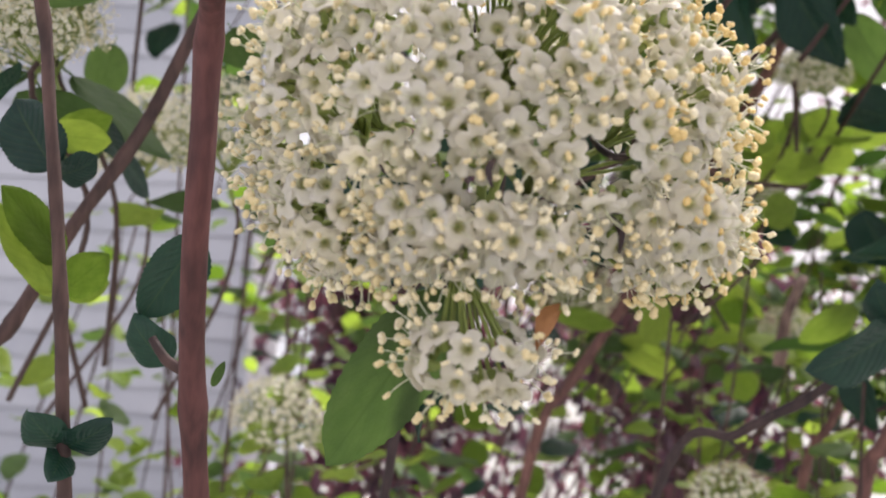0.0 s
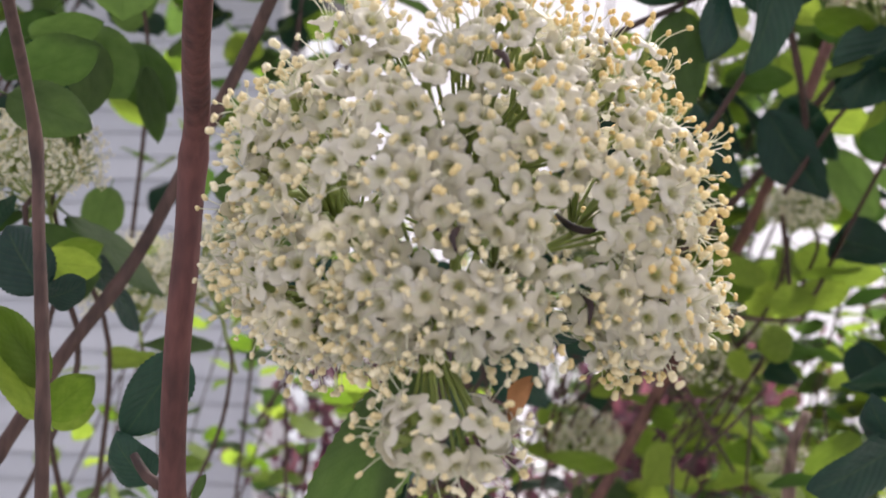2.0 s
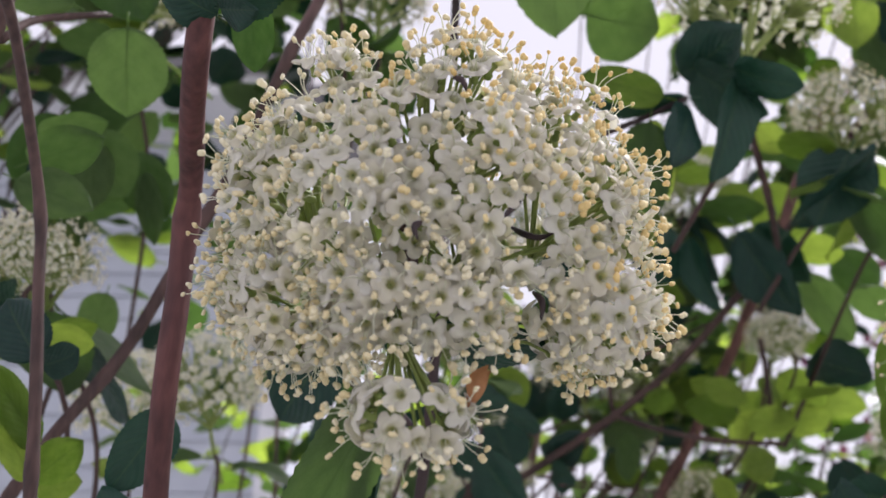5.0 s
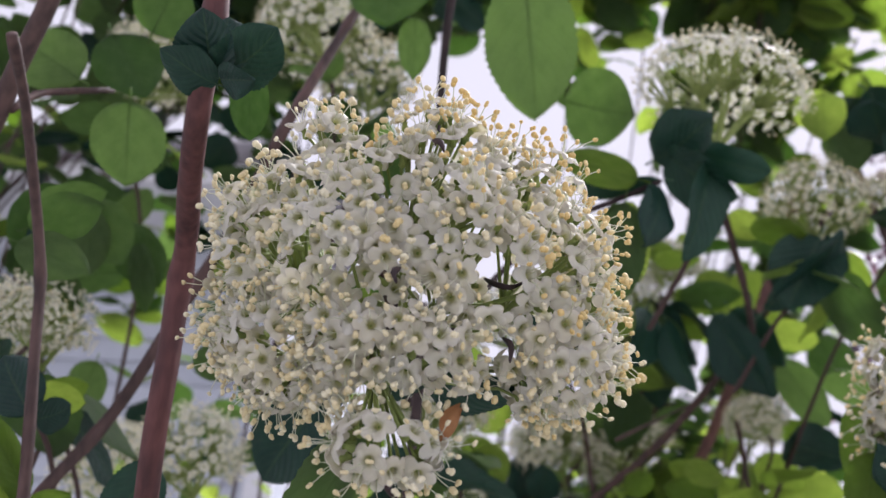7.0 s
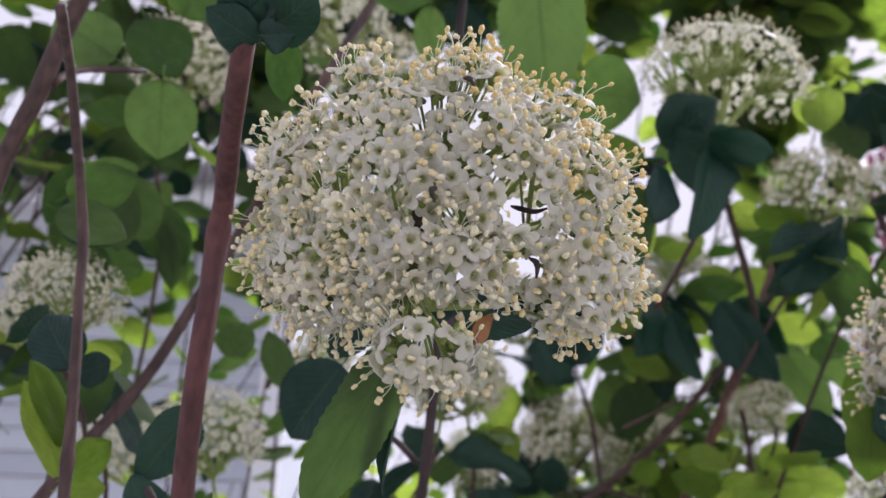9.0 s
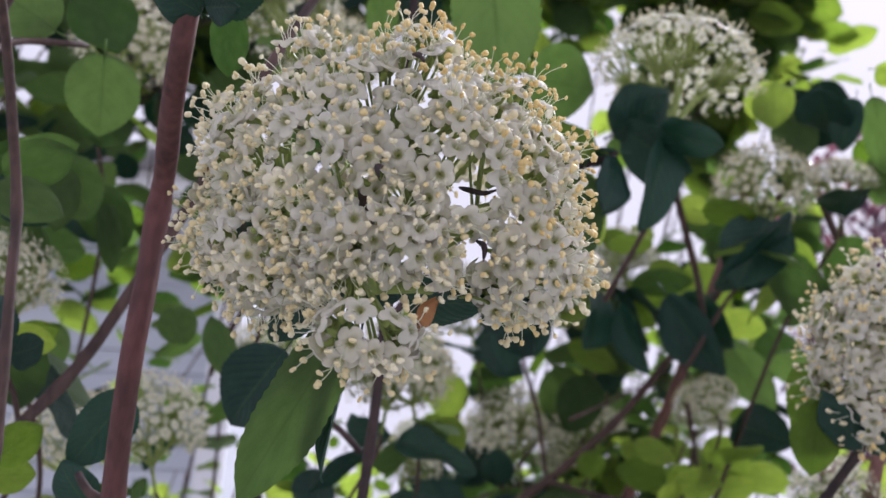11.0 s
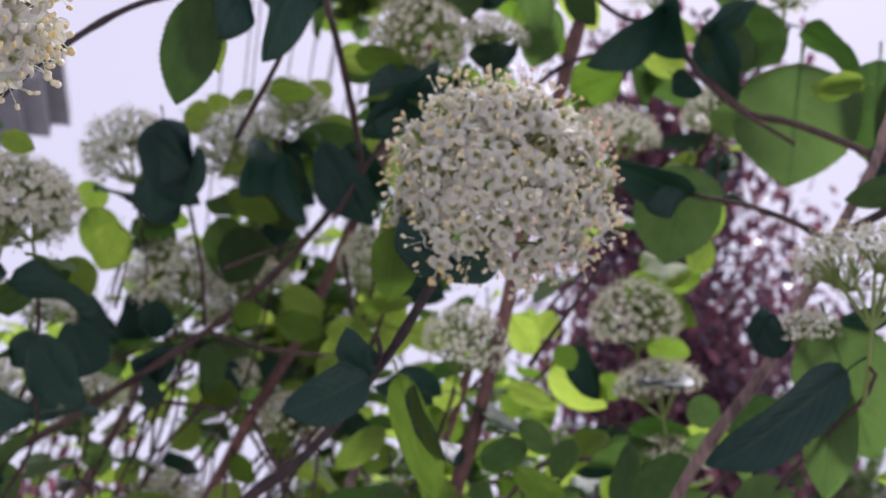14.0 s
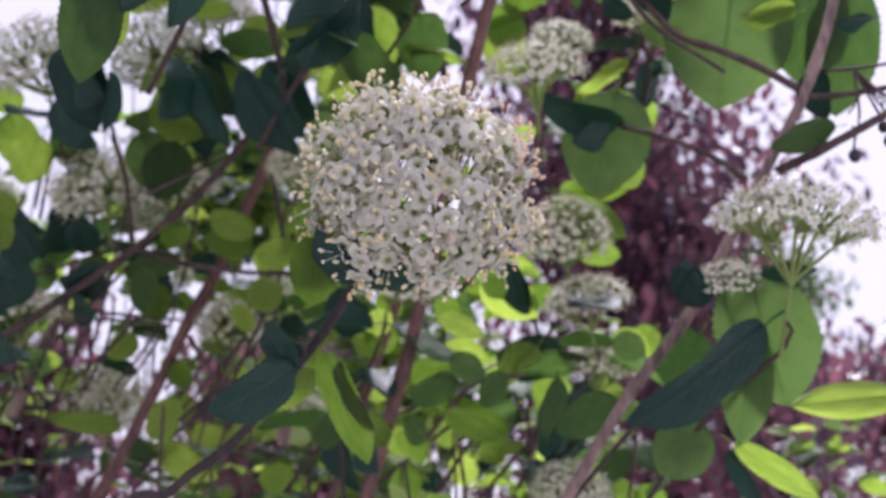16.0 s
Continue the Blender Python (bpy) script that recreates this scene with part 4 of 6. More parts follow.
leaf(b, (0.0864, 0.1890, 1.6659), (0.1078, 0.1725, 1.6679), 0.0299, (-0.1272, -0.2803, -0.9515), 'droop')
leaf(b, (0.0298, 0.1203, 1.7022), (0.0331, 0.1272, 1.6448), 0.0341, (-0.1681, -0.9775, -0.1272), 'flat', 'mid')
leaf(b, (-0.0124, 0.1419, 1.7005), (-0.0130, 0.1530, 1.6787), 0.0133, (0.0708, -0.8881, -0.4541), 'flat', 'mid')
leaf(b, (-0.0228, 0.1327, 1.7179), (-0.0236, 0.1348, 1.6917), 0.0327, (-0.2150, -0.9740, -0.0715), 'flat', 'mid')
leaf(b, (0.0486, 0.1749, 1.6845), (0.0752, 0.1703, 1.6736), 0.0342, (-0.3952, -0.5603, -0.7280), 'flat', 'mid')
leaf(b, (-0.0329, 0.1168, 1.5318), (-0.0503, 0.1284, 1.5105), 0.0232, (-0.2435, -0.9214, -0.3029), 'fold')
branch(b, 0.00196, 0.00154, (0.0079, 0.1273, 1.7308), (0.0009, 0.1412, 1.7029), (-0.0020, 0.1593, 1.6672), (-0.0035, 0.1653, 1.6553))
leaf(b, (-0.0664, 0.2029, 1.5562), (-0.0739, 0.1936, 1.5771), 0.0129, (0.3844, -0.8868, -0.2567), 'flat', 'mid')
leaf(b, (0.0136, 0.2965, 1.5714), (0.0170, 0.3019, 1.5595), 0.0134, (-0.1047, -0.8940, -0.4356), 'flat', 'mid')
leaf(b, (-0.0045, 0.2377, 1.6017), (0.0087, 0.2376, 1.5961), 0.0095, (-0.1539, -0.9255, -0.3462), 'flat', 'young')

# the large flower head's own stalk and leaves
b = head_leaf
branch(b, 0.00182, 0.00126, (-0.0016, 0.1134, 1.5418), (-0.0012, 0.0680, 1.5313), (-0.0026, 0.0284, 1.5205), (-0.0036, 0.0002, 1.5202))
leaf(b, (-0.0041, -0.0024, 1.4892), (-0.0256, 0.0144, 1.4579), 0.0144, (-0.2722, -0.9132, -0.3032), 'flat', 'mid')
leaf(b, (-0.0025, 0.0018, 1.4875), (-0.0112, 0.0150, 1.4630), 0.0047, (-0.8090, -0.5870, -0.0290), 'fold')
leaf(b, (0.0037, 0.0097, 1.5018), (0.0191, 0.0034, 1.4930), 0.0131, (-0.5639, -0.3080, -0.7663), 'droop')
leaf(b, (-0.0115, 0.0170, 1.5091), (0.0037, 0.0109, 1.4997), 0.0137, (-0.5887, -0.3290, -0.7384), 'fold')
leaf(b, (-0.0150, 0.0259, 1.5135), (-0.0224, 0.0338, 1.4985), 0.0146, (0.6473, -0.4948, -0.5799), 'fold')

# the second flower head's stem
b = shrub_branch("dark brown shrub stem carrying a flower head and broad leaves", "stems behind the flower heads", 3)
branch(b, 0.00252, 0.00168, (0.0697, 0.2411, 1.4231), (0.0945, 0.2165, 1.4507), (0.1127, 0.2024, 1.4639), (0.1257, 0.1899, 1.4774), (0.1345, 0.1793, 1.4890), (0.1412, 0.1645, 1.4978), (0.1453, 0.1397, 1.5072), (0.1488, 0.1209, 1.5145))
leaf(b, (0.1337, 0.1741, 1.4895), (0.1064, 0.1648, 1.4738), 0.0198, (0.4629, -0.8290, -0.3139), 'fold')
leaf(b, (0.1337, 0.1741, 1.4895), (0.1230, 0.1649, 1.4984), 0.0145, (-0.2568, -0.5009, -0.8265), 'droop')
leaf(b, (0.1499, 0.1994, 1.4968), (0.1683, 0.2241, 1.4535), 0.0190, (-0.6406, -0.5175, -0.5674), 'flat', 'young')
leaf(b, (0.1549, 0.1985, 1.4934), (0.1681, 0.2108, 1.4660), 0.0107, (-0.7854, -0.3273, -0.5253), 'fold')
leaf(b, (0.1400, 0.1343, 1.5155), (0.1370, 0.1497, 1.5486), 0.0192, (-0.7323, -0.6404, 0.2316), 'flat', 'young')
leaf(b, (0.1339, 0.1237, 1.5242), (0.1330, 0.1390, 1.5041), 0.0156, (-0.4659, -0.7140, -0.5226), 'flat', 'young')
leaf(b, (0.1482, 0.1274, 1.5104), (0.1319, 0.1153, 1.5162), 0.0151, (-0.1196, -0.2935, -0.9484), 'droop')
leaf(b, (0.1482, 0.1274, 1.5104), (0.1601, 0.1084, 1.5059), 0.0141, (-0.5964, -0.1888, -0.7801), 'droop')
leaf(b, (0.1502, 0.1317, 1.5121), (0.1580, 0.1278, 1.5186), 0.0135, (0.3049, -0.6097, -0.7317), 'fold')
branch(b, 0.00106, 0.00088, (0.1355, 0.1783, 1.4918), (0.1357, 0.1618, 1.4938), (0.1321, 0.1516, 1.4964))

# the long diagonal branch and the stems behind it
b = shrub_branch("long brown shrub branch rising diagonally with paired leaves", "stems deeper in the shrub")
branch(b, 0.00294, 0.00196, (-0.0470, 0.5579, 1.5236), (0.0080, 0.5342, 1.5512), (0.0462, 0.5066, 1.5720), (0.0900, 0.4764, 1.5970), (0.1284, 0.4366, 1.6245), (0.1644, 0.3954, 1.6628), (0.1920, 0.3570, 1.7002), (0.2116, 0.3230, 1.7292))
branch(b, 0.00167, 0.00132, (0.0900, 0.4764, 1.5970), (0.1191, 0.4592, 1.5832), (0.1506, 0.4401, 1.5742), (0.1796, 0.4313, 1.5714))
branch(b, 0.0015, 0.00114, (0.0884, 0.4762, 1.6005), (0.0855, 0.4799, 1.6376), (0.0791, 0.4861, 1.6690), (0.0741, 0.4931, 1.6939))
leaf(b, (0.1540, 0.3753, 1.6720), (0.1717, 0.3669, 1.6340), 0.0295, (-0.8103, -0.5244, -0.2615), 'fold')
leaf(b, (0.1586, 0.3719, 1.6810), (0.1810, 0.3723, 1.6452), 0.0271, (-0.6827, -0.5881, -0.4337), 'fold')
leaf(b, (0.1662, 0.3795, 1.6844), (0.1508, 0.3796, 1.6568), 0.0204, (-0.2567, -0.9563, 0.1398), 'flat', 'young')
leaf(b, (0.1939, 0.3336, 1.7065), (0.2030, 0.3295, 1.6616), 0.0437, (-0.9191, -0.3629, -0.1531), 'fold')
leaf(b, (0.2132, 0.3485, 1.7080), (0.2250, 0.3521, 1.6730), 0.0241, (-0.4631, -0.8521, -0.2438), 'flat', 'young')
leaf(b, (0.1626, 0.4724, 1.6059), (0.1341, 0.4582, 1.6156), 0.0165, (0.3644, -0.8985, -0.2448), 'flat', 'young')
leaf(b, (0.1696, 0.5165, 1.5895), (0.1915, 0.5058, 1.6065), 0.0228, (-0.2431, -0.9309, -0.2728), 'flat', 'young')
leaf(b, (0.1374, 0.5634, 1.7208), (0.1370, 0.5760, 1.6624), 0.0418, (-0.2535, -0.9459, -0.2023), 'flat', 'mid')
leaf(b, (0.1147, 0.5965, 1.7006), (0.1265, 0.5999, 1.6666), 0.0315, (-0.4253, -0.8740, -0.2350), 'flat', 'young')
leaf(b, (0.0484, 0.4437, 1.7130), (0.0738, 0.4250, 1.6614), 0.0374, (-0.8458, -0.4743, -0.2445), 'fold')
leaf(b, (0.1225, 0.4406, 1.7157), (0.1427, 0.4334, 1.6682), 0.0346, (-0.8173, -0.5088, -0.2704), 'fold')
leaf(b, (0.0537, 0.4857, 1.7095), (0.0637, 0.4897, 1.6754), 0.0359, (-0.6502, -0.7087, -0.2738), 'fold')
leaf(b, (0.1060, 0.4901, 1.7096), (0.1236, 0.4870, 1.6974), 0.0277, (-0.5644, -0.4295, -0.7050), 'droop')
leaf(b, (0.1257, 0.4597, 1.7218), (0.1339, 0.4440, 1.6824), 0.0265, (-0.8978, -0.4403, -0.0114), 'fold')
leaf(b, (0.0108, 0.5434, 1.7054), (0.0232, 0.5479, 1.6654), 0.0286, (-0.0732, -0.9883, -0.1339), 'flat', 'young')
leaf(b, (0.0111, 0.5592, 1.7314), (0.0035, 0.5656, 1.7128), 0.0238, (-0.0899, -0.9525, -0.2910), 'flat', 'young')
leaf(b, (0.1540, 0.5184, 1.7556), (0.1918, 0.5084, 1.7451), 0.0211, (-0.3573, -0.6915, -0.6278), 'flat', 'young')
leaf(b, (0.1871, 0.4763, 1.7520), (0.2158, 0.4745, 1.7164), 0.0354, (-0.4959, -0.7903, -0.3598), 'flat', 'young')
leaf(b, (0.0961, 0.5751, 1.5777), (0.1114, 0.5654, 1.5998), 0.0347, (0.4298, -0.6787, -0.5955), 'fold')
leaf(b, (0.1111, 0.5721, 1.5688), (0.0977, 0.5609, 1.5912), 0.0240, (0.2430, -0.9179, -0.3136), 'flat', 'young')
leaf(b, (0.0561, 0.5225, 1.6337), (0.0457, 0.5216, 1.6033), 0.0367, (0.7396, -0.6310, -0.2343), 'droop')
leaf(b, (0.0493, 0.5155, 1.5763), (0.0666, 0.4880, 1.5782), 0.0265, (-0.3441, -0.2784, -0.8967), 'droop')
leaf(b, (0.0527, 0.5159, 1.5690), (0.0632, 0.4930, 1.5597), 0.0221, (-0.9109, -0.3045, -0.2786), 'fold')
leaf(b, (0.0059, 0.5880, 1.6541), (0.0251, 0.5809, 1.6080), 0.0394, (-0.7545, -0.6187, -0.2189), 'fold')
leaf(b, (0.0423, 0.5171, 1.6799), (0.0598, 0.5160, 1.6587), 0.0231, (-0.6061, -0.6439, -0.4669), 'droop')
b = shrub_branch("thick reddish brown old stem leaning through the shrub", "stems deeper in the shrub", 4)
branch(b, 0.0056, 0.0036, (0.0438, 0.6173, 1.3997), (0.0665, 0.5997, 1.4477), (0.0907, 0.5718, 1.4913), (0.1216, 0.5382, 1.5517), (0.1528, 0.5159, 1.6089), (0.1771, 0.4857, 1.6636), (0.2007, 0.4659, 1.7205), (0.2299, 0.4389, 1.8028))
leaf(b, (0.0788, 0.6291, 1.5014), (0.0310, 0.6324, 1.5083), 0.0189, (0.0035, -0.8925, 0.4510), 'flat', 'young')
leaf(b, (0.1042, 0.6251, 1.4814), (0.1492, 0.6164, 1.4539), 0.0256, (-0.2929, -0.9386, -0.1824), 'flat', 'young')
leaf(b, (0.1797, 0.6191, 1.4953), (0.1899, 0.6120, 1.5131), 0.0211, (-0.2406, -0.9411, -0.2375), 'flat', 'young')
leaf(b, (0.1905, 0.5476, 1.5630), (0.2017, 0.5478, 1.5447), 0.0248, (-0.7136, -0.5429, -0.4427), 'droop')
leaf(b, (0.1679, 0.5814, 1.5896), (0.1598, 0.5891, 1.5660), 0.0188, (-0.3122, -0.9295, -0.1961), 'flat', 'young')
leaf(b, (0.1203, 0.6862, 1.5226), (0.1373, 0.6847, 1.5038), 0.0225, (-0.1096, -0.9938, -0.0198), 'flat', 'young')
leaf(b, (0.1366, 0.7398, 1.4978), (0.1773, 0.7302, 1.4809), 0.0193, (-0.2844, -0.9474, -0.1467), 'flat', 'young')
leaf(b, (0.1896, 0.6227, 1.4635), (0.1975, 0.6255, 1.4382), 0.0254, (-0.1046, -0.9844, -0.1416), 'flat', 'young')
b = shrub_branch("pair of upright reddish brown stems behind a flower head", "stems deeper in the shrub", 4)
branch(b, 0.00434, 0.00336, (0.1910, 0.3669, 1.4032), (0.1996, 0.3564, 1.4395), (0.2138, 0.3411, 1.4897), (0.2266, 0.3275, 1.5342), (0.2395, 0.3108, 1.5929), (0.2542, 0.3047, 1.6496), (0.2658, 0.2919, 1.6922), (0.2840, 0.2841, 1.7513), (0.3090, 0.2730, 1.8350), (0.3380, 0.2600, 1.9350))
branch(b, 0.00315, 0.00245, (0.1844, 0.4451, 1.3986), (0.1972, 0.4316, 1.4425), (0.2163, 0.4134, 1.4987), (0.2339, 0.3971, 1.5487), (0.2451, 0.3848, 1.5895))
branch(b, 0.0021, 0.00182, (0.1264, 0.3000, 1.7608), (0.1406, 0.3104, 1.7262), (0.1523, 0.3292, 1.6999), (0.1620, 0.3483, 1.6740), (0.1677, 0.3653, 1.6561))
branch(b, 0.00238, 0.0021, (0.2552, 0.3441, 1.6646), (0.2463, 0.3416, 1.6900), (0.2374, 0.3383, 1.7186), (0.2256, 0.3334, 1.7598))
branch(b, 0.00141, 0.00106, (0.2185, 0.3741, 1.4784), (0.2449, 0.3846, 1.4902), (0.2791, 0.4136, 1.5032), (0.3110, 0.4437, 1.5149))
leaf(b, (0.2344, 0.3852, 1.5033), (0.2616, 0.3761, 1.5044), 0.0202, (-0.2724, -0.8650, -0.4214), 'flat', 'young')
leaf(b, (0.2587, 0.3953, 1.5197), (0.2836, 0.3894, 1.5092), 0.0183, (-0.3303, -0.9025, -0.2763), 'flat', 'young')
leaf(b, (0.2449, 0.3846, 1.4902), (0.2804, 0.3565, 1.4670), 0.0179, (-0.7010, -0.6575, -0.2762), 'flat', 'young')
leaf(b, (0.2259, 0.3709, 1.4824), (0.2344, 0.3743, 1.4533), 0.0187, (-0.3871, -0.8960, -0.2177), 'flat', 'young')
leaf(b, (0.2260, 0.4016, 1.5397), (0.2323, 0.3969, 1.5520), 0.0164, (-0.2854, -0.9349, -0.2110), 'flat', 'young')
leaf(b, (0.2292, 0.4465, 1.5254), (0.2426, 0.4395, 1.5380), 0.0177, (-0.1956, -0.9307, -0.3090), 'flat', 'young')
leaf(b, (0.1832, 0.3542, 1.4748), (0.1949, 0.3686, 1.4398), 0.0202, (-0.7391, -0.4990, -0.4524), 'fold')
leaf(b, (0.1862, 0.3232, 1.4649), (0.1993, 0.3180, 1.4693), 0.0172, (-0.0726, -0.7445, -0.6637), 'droop')
leaf(b, (0.1902, 0.3214, 1.4673), (0.1905, 0.3027, 1.4534), 0.0168, (-0.8893, -0.2819, 0.3601), 'fold')
leaf(b, (0.2234, 0.4014, 1.4437), (0.2415, 0.3952, 1.4454), 0.0174, (-0.3246, -0.9458, 0.0069), 'flat', 'young')
leaf(b, (0.2806, 0.4855, 1.4652), (0.2913, 0.4784, 1.4825), 0.0169, (-0.2336, -0.9417, -0.2420), 'flat', 'young')
leaf(b, (0.2918, 0.4644, 1.5476), (0.2778, 0.4664, 1.5595), 0.0166, (-0.2775, -0.9460, -0.1675), 'flat', 'young')
leaf(b, (0.2834, 0.3477, 1.7053), (0.3052, 0.3430, 1.6941), 0.0233, (-0.4242, -0.7468, -0.5123), 'flat', 'young')
leaf(b, (0.2991, 0.3422, 1.7073), (0.2832, 0.3532, 1.6797), 0.0244, (-0.5323, -0.8460, -0.0305), 'flat', 'young')
leaf(b, (0.2646, 0.3556, 1.6970), (0.2582, 0.3616, 1.6783), 0.0246, (0.5414, -0.7289, -0.4191), 'fold')
leaf(b, (0.2048, 0.4589, 1.7059), (0.2329, 0.4521, 1.6948), 0.0216, (-0.4018, -0.7036, -0.5861), 'flat', 'young')
leaf(b, (0.1565, 0.2958, 1.6466), (0.1892, 0.2582, 1.6646), 0.0321, (0.2346, -0.2461, -0.9404), 'fold')
leaf(b, (0.1482, 0.2802, 1.6837), (0.1719, 0.2686, 1.6740), 0.0159, (-0.5146, -0.4318, -0.7408), 'flat', 'young')
leaf(b, (0.1383, 0.3278, 1.6581), (0.1605, 0.3335, 1.6121), 0.0342, (-0.7963, -0.4191, -0.4362), 'fold')
leaf(b, (0.1502, 0.3208, 1.7161), (0.1637, 0.3249, 1.7015), 0.0159, (-0.2361, -0.8565, -0.4589), 'flat', 'young')
leaf(b, (0.1134, 0.3566, 1.7038), (0.1392, 0.3522, 1.7019), 0.0116, (-0.1749, -0.7499, -0.6380), 'flat', 'young')

# the thick stem with the flat-topped head, its twigs and broad leaves
b = shrub_branch("thick pale brown stem with twigs and large round leaves", "stems deeper in the shrub")
branch(b, 0.00330, 0.00236, (0.2432, 0.2529, 1.4060), (0.2608, 0.2408, 1.4356), (0.2831, 0.2198, 1.4751), (0.3086, 0.2045, 1.5085), (0.3276, 0.1972, 1.5388), (0.3488, 0.1944, 1.5699), (0.3706, 0.1912, 1.6023), (0.3857, 0.1914, 1.6288), (0.3986, 0.1923, 1.6552), (0.4251, 0.1940, 1.7080), (0.4560, 0.1960, 1.7700), (0.4900, 0.1980, 1.8500))
branch(b, 0.0015, 0.00114, (0.3405, 0.1979, 1.5662), (0.3369, 0.2124, 1.5795), (0.3251, 0.2292, 1.5939), (0.3104, 0.2523, 1.6084))
branch(b, 0.00194, 0.00141, (0.3726, 0.1947, 1.6082), (0.3656, 0.2098, 1.6235), (0.3510, 0.2223, 1.6374), (0.3446, 0.2426, 1.6522), (0.3349, 0.2525, 1.6710), (0.3206, 0.2622, 1.6978))
branch(b, 0.00211, 0.00158, (0.3535, 0.1931, 1.5688), (0.3626, 0.1787, 1.5726), (0.3722, 0.1638, 1.5774), (0.3833, 0.1482, 1.5836))
branch(b, 0.0015, 0.00114, (0.3718, 0.1907, 1.6029), (0.3876, 0.1856, 1.6027), (0.4047, 0.1695, 1.6018))
branch(b, 0.00088, 0.0007, (0.3844, 0.1942, 1.6175), (0.3925, 0.1817, 1.6138), (0.4047, 0.1674, 1.6120))
leaf(b, (0.3871, 0.2523, 1.6934), (0.3659, 0.2531, 1.6210), 0.0646, (-0.5610, -0.8132, 0.1553), 'flat', 'mid')
leaf(b, (0.3143, 0.2575, 1.6284), (0.2971, 0.2634, 1.5766), 0.0440, (-0.5345, -0.8412, 0.0817), 'flat', 'mid')
leaf(b, (0.3112, 0.2521, 1.6083), (0.2672, 0.2439, 1.6132), 0.0253, (-0.0582, -0.2634, -0.9629), 'fold')
leaf(b, (0.3019, 0.2457, 1.6022), (0.2847, 0.2424, 1.5933), 0.0167, (0.4595, -0.5795, -0.6731), 'droop')
leaf(b, (0.3217, 0.3574, 1.6015), (0.3596, 0.3511, 1.5734), 0.0216, (-0.4997, -0.6939, -0.5185), 'flat', 'young')
leaf(b, (0.3314, 0.3740, 1.6095), (0.3565, 0.3673, 1.6027), 0.0152, (-0.3158, -0.9099, -0.2691), 'flat', 'young')
leaf(b, (0.3484, 0.3279, 1.5988), (0.3600, 0.3206, 1.6150), 0.0183, (0.0401, -0.8999, -0.4342), 'flat', 'young')
leaf(b, (0.3272, 0.1851, 1.5219), (0.3352, 0.1840, 1.4660), 0.0420, (-0.7020, -0.7089, -0.0689), 'flat', 'mid')
leaf(b, (0.3247, 0.1745, 1.4988), (0.2683, 0.1797, 1.4595), 0.0264, (0.2000, -0.8921, -0.4051), 'fold')
leaf(b, (0.3262, 0.1852, 1.4968), (0.3181, 0.1973, 1.4520), 0.0240, (-0.8897, -0.4549, 0.0380), 'flat', 'mid')
leaf(b, (0.3166, 0.2170, 1.4624), (0.2980, 0.2274, 1.4424), 0.0259, (-0.5861, -0.7999, 0.1292), 'flat', 'mid')
leaf(b, (0.3370, 0.2443, 1.5047), (0.3217, 0.2546, 1.4800), 0.0295, (-0.6067, -0.7936, 0.0449), 'flat', 'mid')
leaf(b, (0.4417, 0.2392, 1.4703), (0.3783, 0.2383, 1.4701), 0.0184, (0.0131, -0.9752, 0.2209), 'flat', 'young')
leaf(b, (0.3349, 0.2238, 1.4531), (0.3639, 0.2095, 1.4256), 0.0136, (-0.6682, -0.6463, -0.3685), 'flat', 'young')
leaf(b, (0.3270, 0.2161, 1.4509), (0.3337, 0.2086, 1.4256), 0.0120, (-0.9656, -0.1530, -0.2104), 'fold')
leaf(b, (0.3105, 0.1982, 1.5099), (0.2964, 0.1895, 1.5218), 0.0176, (-0.5307, -0.2483, -0.8104), 'droop')
leaf(b, (0.3015, 0.1997, 1.5164), (0.3042, 0.1866, 1.5235), 0.0147, (-0.1572, -0.4954, -0.8543), 'fold')
leaf(b, (0.3720, 0.1734, 1.5831), (0.3398, 0.1751, 1.5736), 0.0138, (0.1041, -0.8561, -0.5061), 'flat', 'mid')
leaf(b, (0.4139, 0.2246, 1.6820), (0.4067, 0.2384, 1.6281), 0.0394, (-0.7256, -0.6837, -0.0781), 'flat', 'mid')
leaf(b, (0.4236, 0.2127, 1.6724), (0.4164, 0.2286, 1.6086), 0.0358, (-0.7500, -0.6567, -0.0790), 'flat', 'mid')
leaf(b, (0.3809, 0.1994, 1.6487), (0.3569, 0.2069, 1.6500), 0.0116, (-0.2910, -0.9503, 0.1102), 'flat', 'young')
leaf(b, (0.3882, 0.2027, 1.6223), (0.3918, 0.2066, 1.5983), 0.0198, (-0.9679, -0.1808, -0.1746), 'fold')
leaf(b, (0.3582, 0.2076, 1.6452), (0.3809, 0.1989, 1.6513), 0.0137, (-0.0694, -0.6878, -0.7226), 'flat', 'young')
leaf(b, (0.3854, 0.1795, 1.6347), (0.4023, 0.1743, 1.6334), 0.0127, (-0.1507, -0.2505, -0.9563), 'fold')
leaf(b, (0.3286, 0.1793, 1.5205), (0.3433, 0.1652, 1.5141), 0.0115, (-0.5704, -0.2379, -0.7862), 'droop')
leaf(b, (0.3032, 0.2384, 1.7046), (0.2618, 0.2424, 1.6664), 0.0267, (0.5306, -0.5626, -0.6340), 'fold')
leaf(b, (0.3000, 0.2366, 1.7100), (0.3044, 0.2393, 1.6781), 0.0324, (-0.9824, -0.1170, -0.1454), 'fold')
leaf(b, (0.3285, 0.2445, 1.7046), (0.3375, 0.2507, 1.6631), 0.0271, (-0.8827, -0.3975, -0.2508), 'fold')
leaf(b, (0.3500, 0.2548, 1.7211), (0.3788, 0.2607, 1.6955), 0.0349, (-0.5253, -0.4812, -0.7018), 'flat', 'mid')
